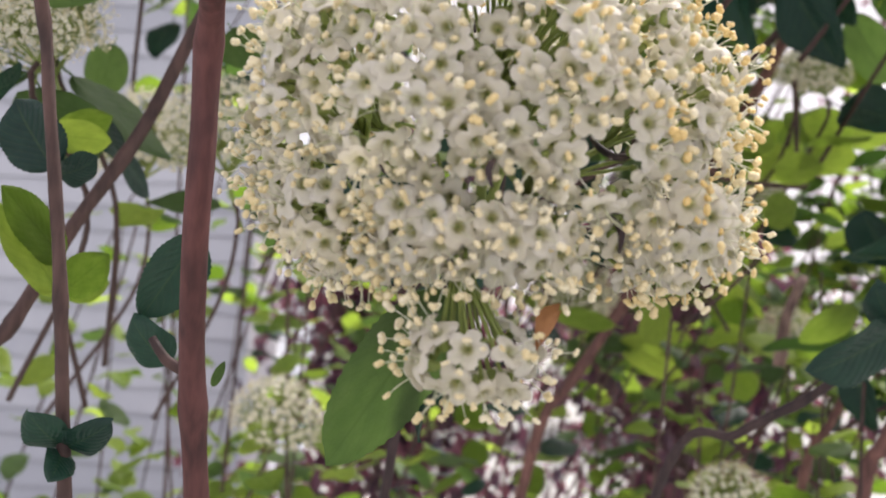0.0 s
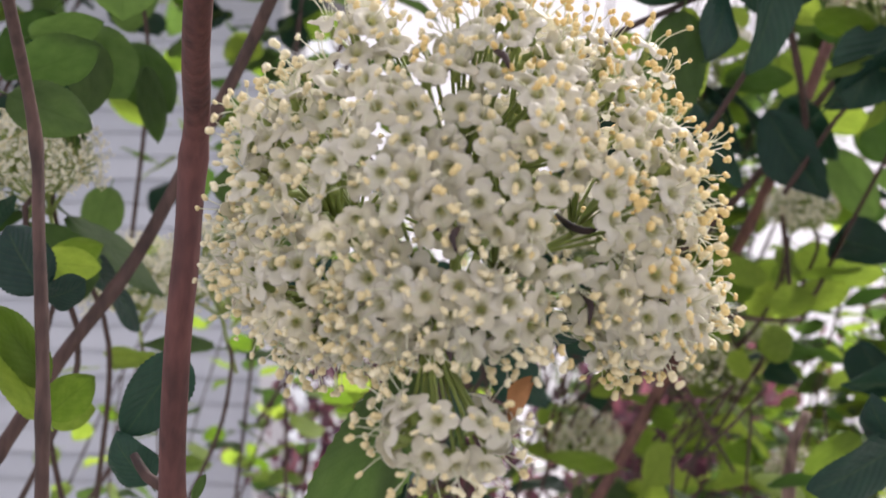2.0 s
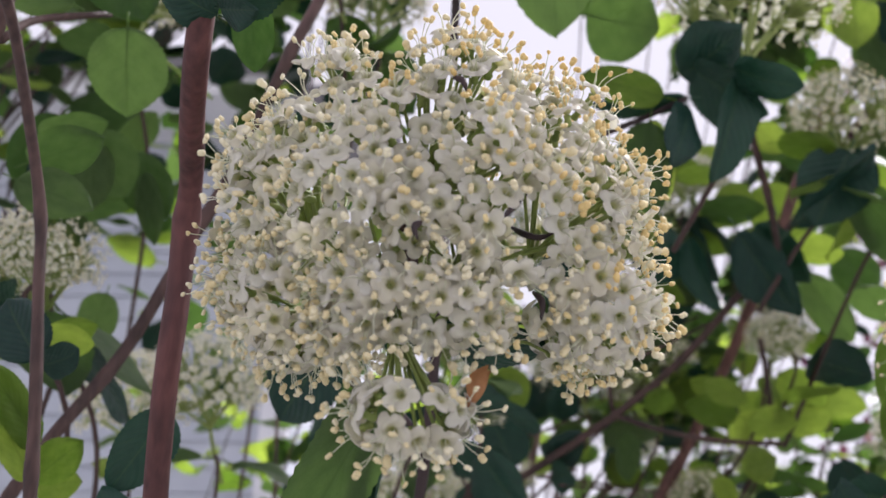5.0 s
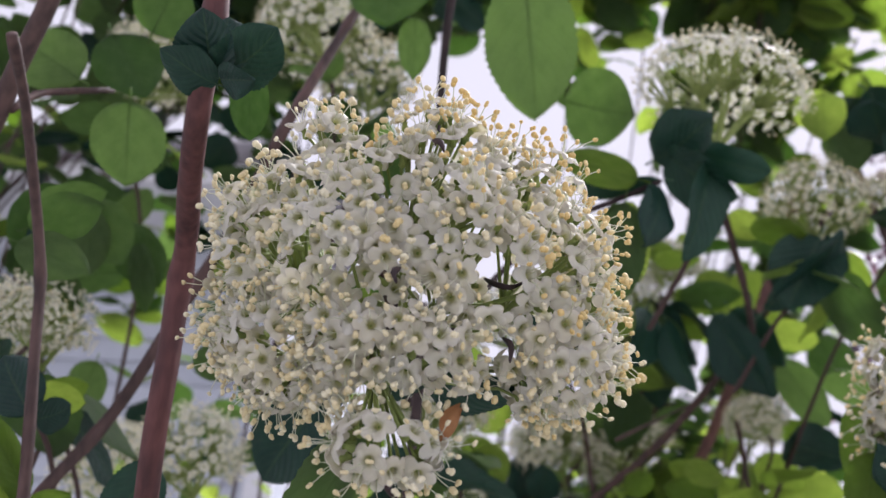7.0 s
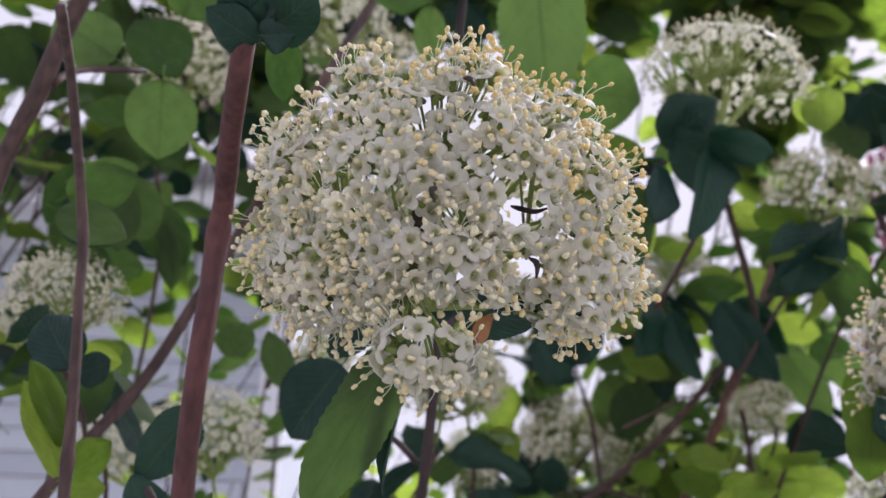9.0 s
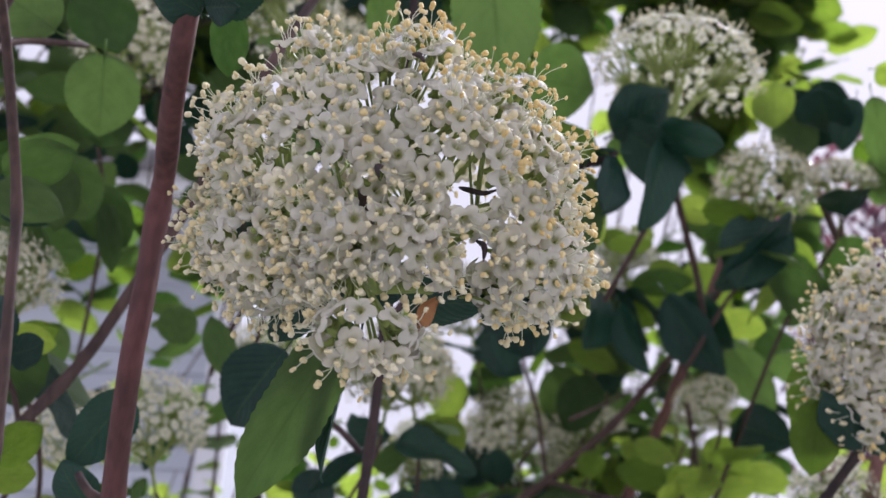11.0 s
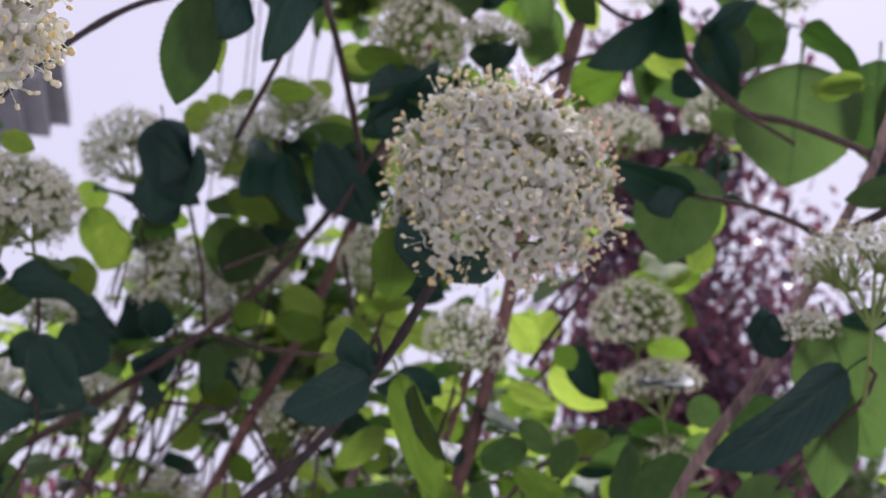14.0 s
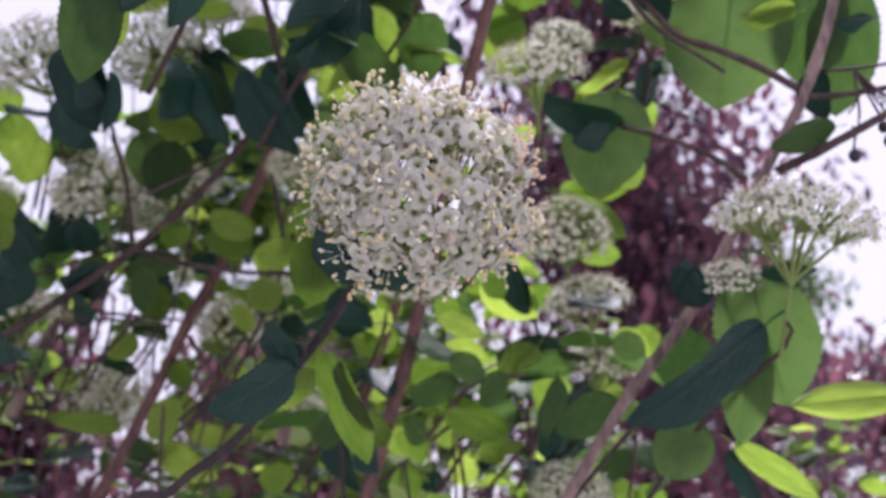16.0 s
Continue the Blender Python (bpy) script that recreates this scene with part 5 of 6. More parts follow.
leaf(b, (0.3061, 0.2713, 1.7052), (0.3282, 0.2740, 1.6895), 0.0187, (-0.4062, -0.6134, -0.6773), 'flat', 'young')
leaf(b, (0.3082, 0.2510, 1.6755), (0.3140, 0.2459, 1.6598), 0.0162, (-0.9409, -0.0322, -0.3371), 'droop')
leaf(b, (0.3260, 0.2475, 1.6992), (0.3517, 0.2288, 1.7038), 0.0183, (-0.0266, -0.2731, -0.9616), 'droop')
leaf(b, (0.2659, 0.2818, 1.7486), (0.2863, 0.2892, 1.7237), 0.0193, (-0.4908, -0.6392, -0.5921), 'flat', 'young')
leaf(b, (0.2482, 0.3077, 1.7490), (0.2758, 0.3147, 1.7217), 0.0233, (-0.4382, -0.6584, -0.6119), 'flat', 'young')
leaf(b, (0.1882, 0.3057, 1.7799), (0.2118, 0.3080, 1.7646), 0.0233, (-0.3657, -0.6538, -0.6624), 'flat', 'young')
leaf(b, (0.3393, 0.2592, 1.7645), (0.3709, 0.2563, 1.7568), 0.0169, (-0.2503, -0.4467, -0.8589), 'flat', 'young')
leaf(b, (0.2162, 0.3196, 1.7858), (0.2478, 0.3149, 1.7579), 0.0461, (-0.6620, -0.0013, -0.7495), 'fold')
leaf(b, (0.2380, 0.3290, 1.8042), (0.2603, 0.3364, 1.7784), 0.0392, (-0.7310, -0.1317, -0.6696), 'fold')
branch(b, 0.00141, 0.00106, (0.2418, 0.2454, 1.7411), (0.2597, 0.2421, 1.7160), (0.2786, 0.2405, 1.6991), (0.3038, 0.2420, 1.6967), (0.3214, 0.2344, 1.6571), (0.3578, 0.2288, 1.6289))
branch(b, 0.00141, 0.00114, (0.2490, 0.2923, 1.6854), (0.2610, 0.2760, 1.6910), (0.2759, 0.2618, 1.6907), (0.2932, 0.2491, 1.6863))

# lower leaves between the stems
b = shrub_branch("low leafy twigs with bright green leaves", "stems deeper in the shrub")
branch(b, 0.00194, 0.00132, (0.3244, 0.4805, 1.4222), (0.3406, 0.4655, 1.4680), (0.3444, 0.4551, 1.5112), (0.3394, 0.4497, 1.5441))
branch(b, 0.0015, 0.00114, (0.2710, 0.4740, 1.4335), (0.3054, 0.4756, 1.4742), (0.3449, 0.4791, 1.4985))
leaf(b, (0.3023, 0.4258, 1.5115), (0.3388, 0.4017, 1.5187), 0.0338, (-0.3164, -0.6775, -0.6640), 'fold')
leaf(b, (0.3686, 0.3875, 1.4894), (0.3124, 0.3878, 1.4731), 0.0279, (-0.1420, -0.8693, 0.4735), 'flat', 'young')
leaf(b, (0.3322, 0.4169, 1.5076), (0.3368, 0.4242, 1.4663), 0.0248, (-0.5344, -0.8201, -0.2045), 'flat', 'young')
leaf(b, (0.3056, 0.4694, 1.5032), (0.3268, 0.4605, 1.5125), 0.0263, (-0.2838, -0.9281, -0.2412), 'flat', 'young')
leaf(b, (0.3705, 0.4007, 1.5252), (0.3920, 0.3970, 1.5100), 0.0174, (-0.3095, -0.9269, -0.2121), 'flat', 'young')
leaf(b, (0.3413, 0.3742, 1.4928), (0.3245, 0.3729, 1.4741), 0.0244, (0.3186, -0.9215, -0.2222), 'fold')
leaf(b, (0.2980, 0.3739, 1.5600), (0.3003, 0.3679, 1.5342), 0.0203, (-0.9357, -0.3527, -0.0014), 'fold')
leaf(b, (0.3182, 0.3897, 1.5559), (0.3229, 0.3918, 1.5391), 0.0155, (-0.5183, -0.8187, -0.2473), 'flat', 'young')
leaf(b, (0.2387, 0.4566, 1.4633), (0.2571, 0.4481, 1.4756), 0.0186, (-0.1680, -0.9105, -0.3779), 'flat', 'young')
leaf(b, (0.2981, 0.4855, 1.4386), (0.2912, 0.4831, 1.4608), 0.0185, (-0.2603, -0.9479, -0.1834), 'flat', 'young')
leaf(b, (0.4151, 0.4279, 1.5313), (0.4009, 0.4361, 1.5142), 0.0207, (-0.5508, -0.8326, 0.0582), 'flat', 'young')
leaf(b, (0.2698, 0.4186, 1.5977), (0.2885, 0.4253, 1.5752), 0.0212, (-0.3475, -0.7796, -0.5210), 'flat', 'young')
leaf(b, (0.2915, 0.3626, 1.5638), (0.2957, 0.3651, 1.5325), 0.0216, (-0.9286, -0.3386, -0.1517), 'fold')
leaf(b, (0.2843, 0.3893, 1.5579), (0.3181, 0.3937, 1.5335), 0.0266, (-0.2739, -0.8060, -0.5247), 'flat', 'young')
leaf(b, (0.2840, 0.4021, 1.5788), (0.2895, 0.3938, 1.5940), 0.0169, (-0.3724, -0.8646, -0.3374), 'flat', 'young')
leaf(b, (0.3471, 0.3945, 1.6153), (0.3828, 0.3763, 1.6143), 0.0215, (-0.3887, -0.7316, -0.5601), 'flat', 'young')
leaf(b, (0.3564, 0.4089, 1.5803), (0.3842, 0.4063, 1.5735), 0.0177, (-0.2023, -0.8380, -0.5068), 'flat', 'young')
leaf(b, (0.1576, 0.4453, 1.5902), (0.1280, 0.4475, 1.5987), 0.0195, (-0.1121, -0.9844, -0.1357), 'flat', 'young')
leaf(b, (0.1935, 0.4806, 1.5950), (0.2223, 0.4733, 1.5978), 0.0225, (-0.1781, -0.8752, -0.4498), 'flat', 'young')
leaf(b, (0.1960, 0.3869, 1.5540), (0.2169, 0.3975, 1.5220), 0.0317, (-0.6554, -0.4767, -0.5859), 'fold')
leaf(b, (0.0080, 0.3191, 1.5419), (0.0263, 0.3199, 1.5080), 0.0311, (-0.6540, -0.6605, -0.3687), 'fold')
leaf(b, (-0.0046, 0.3413, 1.5481), (0.0027, 0.3357, 1.5328), 0.0204, (-0.7046, -0.7054, -0.0780), 'droop')
leaf(b, (0.0147, 0.3223, 1.5802), (0.0292, 0.3264, 1.5650), 0.0209, (-0.1366, -0.9159, -0.3774), 'flat', 'young')
leaf(b, (-0.0133, 0.3566, 1.5672), (-0.0081, 0.3532, 1.5723), 0.0145, (0.0657, -0.7980, -0.5990), 'flat', 'young')
leaf(b, (-0.0279, 0.3117, 1.5738), (-0.0106, 0.3020, 1.5628), 0.0196, (-0.6438, -0.4323, -0.6314), 'droop')
leaf(b, (-0.0160, 0.3362, 1.5160), (0.0062, 0.3250, 1.5060), 0.0262, (-0.5430, -0.4349, -0.7183), 'fold')
leaf(b, (-0.0447, 0.3240, 1.5549), (-0.0381, 0.3316, 1.5356), 0.0264, (-0.5331, -0.7091, -0.4615), 'fold')
leaf(b, (0.0509, 0.3801, 1.6812), (0.0677, 0.3667, 1.6543), 0.0363, (-0.8673, -0.3176, -0.3834), 'fold')
leaf(b, (0.0560, 0.3747, 1.6897), (0.0619, 0.3770, 1.6441), 0.0340, (-0.4500, -0.8500, -0.2500), 'droop')
leaf(b, (0.0581, 0.3898, 1.6677), (0.0571, 0.3911, 1.6361), 0.0204, (0.1000, -0.9500, -0.3000), 'flat', 'dark')
leaf(b, (0.0763, 0.3673, 1.6697), (0.0745, 0.3694, 1.6363), 0.0139, (0.7500, -0.6000, -0.1000), 'fold')
leaf(b, (0.1140, 0.3871, 1.6863), (0.1076, 0.3827, 1.6504), 0.0312, (0.7574, -0.6506, -0.0553), 'fold')
leaf(b, (0.1244, 0.3879, 1.6800), (0.1344, 0.3843, 1.6350), 0.0208, (-0.8423, -0.5189, -0.1457), 'fold')
leaf(b, (0.1088, 0.5114, 1.6868), (0.1233, 0.5270, 1.6470), 0.0282, (-0.2384, -0.8716, -0.4285), 'flat', 'young')
leaf(b, (0.0678, 0.4428, 1.7317), (0.0864, 0.4423, 1.7246), 0.0222, (-0.1854, -0.8869, -0.4232), 'flat', 'young')
leaf(b, (0.0979, 0.4532, 1.7443), (0.1120, 0.4456, 1.7544), 0.0116, (0.0202, -0.7851, -0.6190), 'flat', 'young')

# thin bare twigs crossing deep in the shrub
b = shrub_branch("thin bare dark twigs crossing deep in the shrub", "stems deeper in the shrub")
branch(b, 0.00123, 0.00079, (-0.0077, 0.5537, 1.5841), (0.0276, 0.5404, 1.5931), (0.0771, 0.5214, 1.6068))
branch(b, 0.00123, 0.00079, (0.0446, 0.5522, 1.5721), (0.0804, 0.5418, 1.5665), (0.1234, 0.5294, 1.5589))
branch(b, 0.00123, 0.00079, (0.1002, 0.5297, 1.6534), (0.1251, 0.5194, 1.6639), (0.1525, 0.5086, 1.6732))
branch(b, 0.00123, 0.00079, (0.1752, 0.5390, 1.5562), (0.1472, 0.5537, 1.5297), (0.1043, 0.5771, 1.4853))
branch(b, 0.00123, 0.00079, (0.1241, 0.5680, 1.5579), (0.1372, 0.5685, 1.5357), (0.1566, 0.5679, 1.5091))
branch(b, 0.00123, 0.00079, (0.0409, 0.6037, 1.5776), (0.0272, 0.6159, 1.5413), (0.0058, 0.6338, 1.4898))
branch(b, 0.00123, 0.00079, (0.0775, 0.5781, 1.7025), (0.0850, 0.5826, 1.6700), (0.0941, 0.5874, 1.6334))
branch(b, 0.00123, 0.00079, (0.0584, 0.5362, 1.5655), (0.0512, 0.5448, 1.5364), (0.0404, 0.5539, 1.5100))
branch(b, 0.00123, 0.00079, (0.0930, 0.5382, 1.5641), (0.0731, 0.5490, 1.5435), (0.0479, 0.5615, 1.5233))
branch(b, 0.00123, 0.00079, (0.2885, 0.4887, 1.5591), (0.2900, 0.4978, 1.5141), (0.2870, 0.5099, 1.4620))
branch(b, 0.00123, 0.00079, (0.3406, 0.4972, 1.5003), (0.3211, 0.5097, 1.4713), (0.2949, 0.5259, 1.4352))
branch(b, 0.00123, 0.00079, (0.3610, 0.5089, 1.4748), (0.3326, 0.5214, 1.4595), (0.3024, 0.5339, 1.4470))
branch(b, 0.00123, 0.00079, (0.0227, 0.6365, 1.4513), (0.0288, 0.6263, 1.4901), (0.0263, 0.6195, 1.5256))
branch(b, 0.00123, 0.00079, (0.0071, 0.6347, 1.5441), (0.0167, 0.6351, 1.5274), (0.0497, 0.6258, 1.5210))
branch(b, 0.00123, 0.00079, (0.1577, 0.5088, 1.5430), (0.1399, 0.5213, 1.5117), (0.1290, 0.5323, 1.4764))
branch(b, 0.00123, 0.00079, (0.0526, 0.5256, 1.6848), (0.0345, 0.5359, 1.6641), (0.0279, 0.5434, 1.6388))

# side shoots with backlit leaves round the old stems
b = shrub_branch("thin brown side shoots with backlit green leaves", "stems deeper in the shrub")
branch(b, 0.00114, 0.00091, (0.0306, 0.5511, 1.6338), (0.0359, 0.5538, 1.6709), (0.0373, 0.5607, 1.6981))
branch(b, 0.00095, 0.00076, (0.0946, 0.4060, 1.6127), (0.1163, 0.4086, 1.6245), (0.1404, 0.4101, 1.6371))
branch(b, 0.00105, 0.00084, (0.0562, 0.5006, 1.5576), (0.0832, 0.5066, 1.5569), (0.1113, 0.5131, 1.5538))
branch(b, 0.00127, 0.00101, (0.1114, 0.4389, 1.4875), (0.1360, 0.4375, 1.5090), (0.1600, 0.4352, 1.5345))
branch(b, 0.00111, 0.00089, (0.0588, 0.5558, 1.5171), (0.0735, 0.5562, 1.5505), (0.0780, 0.5605, 1.5820))
branch(b, 0.00117, 0.00094, (0.0428, 0.5858, 1.5788), (0.0463, 0.6175, 1.5242), (0.0492, 0.6442, 1.4869))
branch(b, 0.00164, 0.00131, (0.1639, 0.4022, 1.6245), (0.1696, 0.4186, 1.6090), (0.1755, 0.4358, 1.5910))
branch(b, 0.00211, 0.00169, (0.0081, 0.6584, 1.5922), (0.0169, 0.6873, 1.5453), (0.0221, 0.7193, 1.4925))
leaf(b, (0.0315, 0.5144, 1.6813), (0.0208, 0.5191, 1.6494), 0.0272, (0.0910, -0.9336, -0.3466), 'flat', 'young')
leaf(b, (0.1343, 0.5782, 1.7232), (0.1296, 0.6142, 1.6674), 0.0488, (-0.3787, -0.9104, -0.1665), 'flat', 'mid')
leaf(b, (0.1403, 0.4262, 1.7135), (0.1760, 0.4100, 1.7073), 0.0183, (-0.4044, -0.6733, -0.6190), 'flat', 'mid')
leaf(b, (0.1445, 0.4484, 1.7081), (0.1638, 0.4718, 1.7013), 0.0189, (-0.1106, -0.7241, -0.6807), 'flat', 'young')
leaf(b, (0.1266, 0.3803, 1.5919), (0.1513, 0.3877, 1.5849), 0.0145, (0.2749, -0.9385, -0.2090), 'flat', 'young')
leaf(b, (0.1534, 0.3983, 1.5763), (0.1817, 0.4047, 1.5768), 0.0183, (-0.5520, -0.7847, -0.2820), 'flat', 'young')
leaf(b, (0.0590, 0.4814, 1.6175), (0.0579, 0.5079, 1.5969), 0.0208, (0.0321, -0.9956, -0.0876), 'fold')
leaf(b, (0.1671, 0.3078, 1.5006), (0.1451, 0.3207, 1.4841), 0.0139, (0.1136, -0.9911, 0.0697), 'flat', 'young')
leaf(b, (0.0798, 0.4702, 1.4894), (0.0393, 0.5084, 1.4960), 0.0138, (-0.3061, -0.8995, -0.3118), 'flat', 'young')
leaf(b, (0.0973, 0.4673, 1.4806), (0.1157, 0.4860, 1.5049), 0.0206, (-0.1026, -0.9314, -0.3492), 'flat', 'young')
leaf(b, (0.1493, 0.4704, 1.5595), (0.1593, 0.4802, 1.5418), 0.0132, (-0.2039, -0.9537, -0.2213), 'flat', 'young')
leaf(b, (0.0921, 0.4392, 1.5781), (0.0951, 0.4576, 1.5517), 0.0189, (0.3966, -0.9175, -0.0287), 'flat', 'mid')
leaf(b, (0.2105, 0.2985, 1.4857), (0.2392, 0.3086, 1.4918), 0.0172, (0.2190, -0.8509, -0.4775), 'flat', 'mid')
leaf(b, (0.2337, 0.3074, 1.5040), (0.2590, 0.3243, 1.4948), 0.0144, (0.2120, -0.9374, -0.2764), 'flat', 'mid')
leaf(b, (0.2197, 0.2764, 1.4768), (0.2485, 0.2865, 1.4605), 0.0133, (-0.6094, -0.7760, -0.1628), 'flat', 'young')
leaf(b, (0.2589, 0.3018, 1.4961), (0.2478, 0.3064, 1.4792), 0.0150, (-0.7358, -0.6672, 0.1161), 'flat', 'mid')
leaf(b, (0.2337, 0.3221, 1.5275), (0.2518, 0.3071, 1.5135), 0.0120, (0.0036, -0.8714, -0.4906), 'flat', 'young')
leaf(b, (0.2576, 0.3090, 1.5454), (0.2636, 0.3071, 1.5329), 0.0126, (-0.0746, -0.7160, -0.6941), 'flat', 'young')
leaf(b, (0.2759, 0.2768, 1.4887), (0.2813, 0.3057, 1.4608), 0.0172, (0.0894, -0.9841, 0.1536), 'flat', 'mid')
leaf(b, (0.2948, 0.2526, 1.4766), (0.2676, 0.2626, 1.4632), 0.0192, (-0.6560, -0.6248, -0.4235), 'flat', 'mid')
leaf(b, (0.3017, 0.2632, 1.5063), (0.3125, 0.2552, 1.4958), 0.0155, (-0.4863, -0.7352, -0.4722), 'flat', 'mid')
leaf(b, (0.0230, 0.5483, 1.5791), (0.0081, 0.5420, 1.5485), 0.0233, (0.3695, -0.9290, 0.0222), 'flat', 'mid')
leaf(b, (0.0399, 0.5367, 1.5995), (0.0216, 0.5620, 1.5895), 0.0213, (-0.2521, -0.9332, -0.2559), 'flat', 'mid')
leaf(b, (0.0916, 0.5559, 1.5542), (0.0739, 0.5574, 1.5394), 0.0184, (-0.2863, -0.8946, -0.3432), 'flat', 'young')
leaf(b, (0.1356, 0.5459, 1.5410), (0.1513, 0.5177, 1.5441), 0.0160, (0.0287, -0.8341, -0.5508), 'flat', 'young')
leaf(b, (0.0383, 0.5821, 1.5242), (0.0559, 0.5898, 1.5325), 0.0160, (0.0110, -0.9292, -0.3695), 'flat', 'young')
leaf(b, (0.1130, 0.5346, 1.5302), (0.1274, 0.5547, 1.5158), 0.0155, (0.1290, -0.9011, -0.4140), 'flat', 'young')
leaf(b, (0.1977, 0.3572, 1.5218), (0.2155, 0.3685, 1.5144), 0.0137, (0.2054, -0.9421, -0.2650), 'flat', 'young')
leaf(b, (0.2141, 0.3479, 1.5351), (0.2071, 0.3645, 1.5229), 0.0137, (-0.3579, -0.8576, -0.3695), 'flat', 'young')
leaf(b, (0.1636, 0.4686, 1.7653), (0.1521, 0.4673, 1.7803), 0.0176, (-0.0224, -0.8343, -0.5509), 'flat', 'young')
leaf(b, (0.0832, 0.4734, 1.7619), (0.1022, 0.4921, 1.7604), 0.0155, (-0.4602, -0.8067, -0.3708), 'flat', 'young')
leaf(b, (0.1792, 0.3697, 1.7147), (0.1906, 0.3585, 1.7282), 0.0241, (-0.3955, -0.6196, -0.6779), 'flat', 'mid')
leaf(b, (0.0443, 0.4064, 1.6638), (0.0649, 0.3982, 1.6369), 0.0226, (-0.3857, -0.6642, -0.6404), 'fold')
leaf(b, (0.1987, 0.3090, 1.4636), (0.1850, 0.3063, 1.4792), 0.0166, (-0.4570, -0.8524, -0.2541), 'flat', 'young')
leaf(b, (0.1694, 0.3377, 1.4718), (0.1894, 0.3522, 1.4751), 0.0173, (-0.4271, -0.9015, -0.0693), 'flat', 'mid')
leaf(b, (0.2163, 0.3029, 1.4652), (0.2112, 0.3231, 1.4776), 0.0139, (-0.2609, -0.8904, -0.3729), 'flat', 'mid')
leaf(b, (0.2365, 0.2567, 1.7424), (0.2522, 0.2831, 1.7075), 0.0196, (-0.1096, -0.8213, -0.5599), 'flat', 'mid')
leaf(b, (0.2619, 0.2670, 1.7344), (0.2856, 0.2864, 1.7241), 0.0167, (0.0552, -0.8184, -0.5720), 'flat', 'mid')
leaf(b, (0.2039, 0.2435, 1.7358), (0.2156, 0.2741, 1.7260), 0.0281, (-0.4550, -0.3973, -0.7970), 'fold')
leaf(b, (0.2245, 0.2506, 1.7364), (0.2188, 0.2670, 1.7143), 0.0177, (-0.7170, -0.5128, -0.4722), 'fold')
leaf(b, (0.1959, 0.2848, 1.7702), (0.1916, 0.2813, 1.7384), 0.0233, (-0.4681, -0.7974, -0.3808), 'flat', 'young')
leaf(b, (0.2420, 0.2581, 1.7610), (0.2749, 0.2703, 1.7650), 0.0199, (-0.4991, -0.4152, -0.7606), 'flat', 'young')
leaf(b, (0.2622, 0.2892, 1.7348), (0.2541, 0.3148, 1.7118), 0.0246, (-0.5355, -0.7904, -0.2975), 'flat', 'mid')
leaf(b, (0.3380, 0.2300, 1.7348), (0.3385, 0.2338, 1.7090), 0.0248, (-0.8036, -0.4098, -0.4317), 'flat', 'mid')
leaf(b, (0.3236, 0.2333, 1.7336), (0.3444, 0.2238, 1.7363), 0.0155, (0.0073, -0.7663, -0.6424), 'flat', 'young')
leaf(b, (0.3313, 0.2453, 1.7054), (0.3491, 0.2456, 1.6797), 0.0280, (-0.0444, -0.8948, -0.4442), 'flat', 'mid')
leaf(b, (0.1344, 0.3874, 1.7207), (0.1162, 0.4127, 1.7396), 0.0161, (-0.2491, -0.7113, -0.6573), 'flat', 'young')
leaf(b, (0.1730, 0.3358, 1.7195), (0.1525, 0.3345, 1.7036), 0.0172, (-0.4968, -0.7434, -0.4479), 'flat', 'mid')
leaf(b, (-0.0309, 0.2304, 1.6205), (-0.0373, 0.2217, 1.6097), 0.0115, (0.2734, -0.7601, -0.5895), 'flat', 'young')
leaf(b, (0.0097, 0.4170, 1.6137), (0.0227, 0.4430, 1.6060), 0.0206, (0.0366, -0.9068, -0.4200), 'flat', 'young')
leaf(b, (-0.0502, 0.3134, 1.5719), (-0.0691, 0.3276, 1.5806), 0.0111, (-0.2411, -0.5976, -0.7647), 'flat', 'young')
leaf(b, (0.0955, 0.4016, 1.6593), (0.1288, 0.4208, 1.6511), 0.0177, (0.2148, -0.9427, -0.2553), 'flat', 'young')
leaf(b, (0.1139, 0.4445, 1.6563), (0.1020, 0.4617, 1.6238), 0.0302, (-0.0112, -0.8183, -0.5747), 'flat', 'mid')
leaf(b, (0.0265, 0.4408, 1.5572), (0.0124, 0.4213, 1.5811), 0.0301, (-0.0129, -0.9867, -0.1621), 'fold')
leaf(b, (0.1129, 0.4261, 1.6010), (0.1080, 0.4418, 1.5881), 0.0177, (0.1451, -0.9659, -0.2146), 'flat', 'young')
leaf(b, (0.1489, 0.3987, 1.5501), (0.1713, 0.4127, 1.5596), 0.0200, (0.1571, -0.9868, -0.0393), 'flat', 'young')
leaf(b, (-0.0040, 0.4577, 1.5339), (0.0047, 0.4473, 1.5482), 0.0166, (0.0328, -0.8910, -0.4527), 'fold')
leaf(b, (0.1900, 0.3955, 1.6593), (0.2255, 0.4292, 1.6303), 0.0241, (0.1650, -0.7920, -0.5878), 'flat', 'mid')
leaf(b, (0.0923, 0.4563, 1.6648), (0.1159, 0.5089, 1.6367), 0.0339, (-0.0653, -0.8293, -0.5549), 'flat', 'mid')
leaf(b, (0.1205, 0.4189, 1.6962), (0.1374, 0.4476, 1.6666), 0.0321, (-0.2425, -0.8233, -0.5132), 'flat', 'mid')
leaf(b, (0.1797, 0.2739, 1.6767), (0.1628, 0.2764, 1.6413), 0.0347, (-0.2949, -0.8492, -0.4382), 'fold')
leaf(b, (0.1729, 0.3803, 1.6879), (0.1832, 0.4231, 1.6553), 0.0301, (-0.7952, -0.5878, -0.1489), 'fold')
leaf(b, (0.1560, 0.4464, 1.7332), (0.1854, 0.4634, 1.7336), 0.0233, (0.0725, -0.8803, -0.4688), 'flat', 'young')
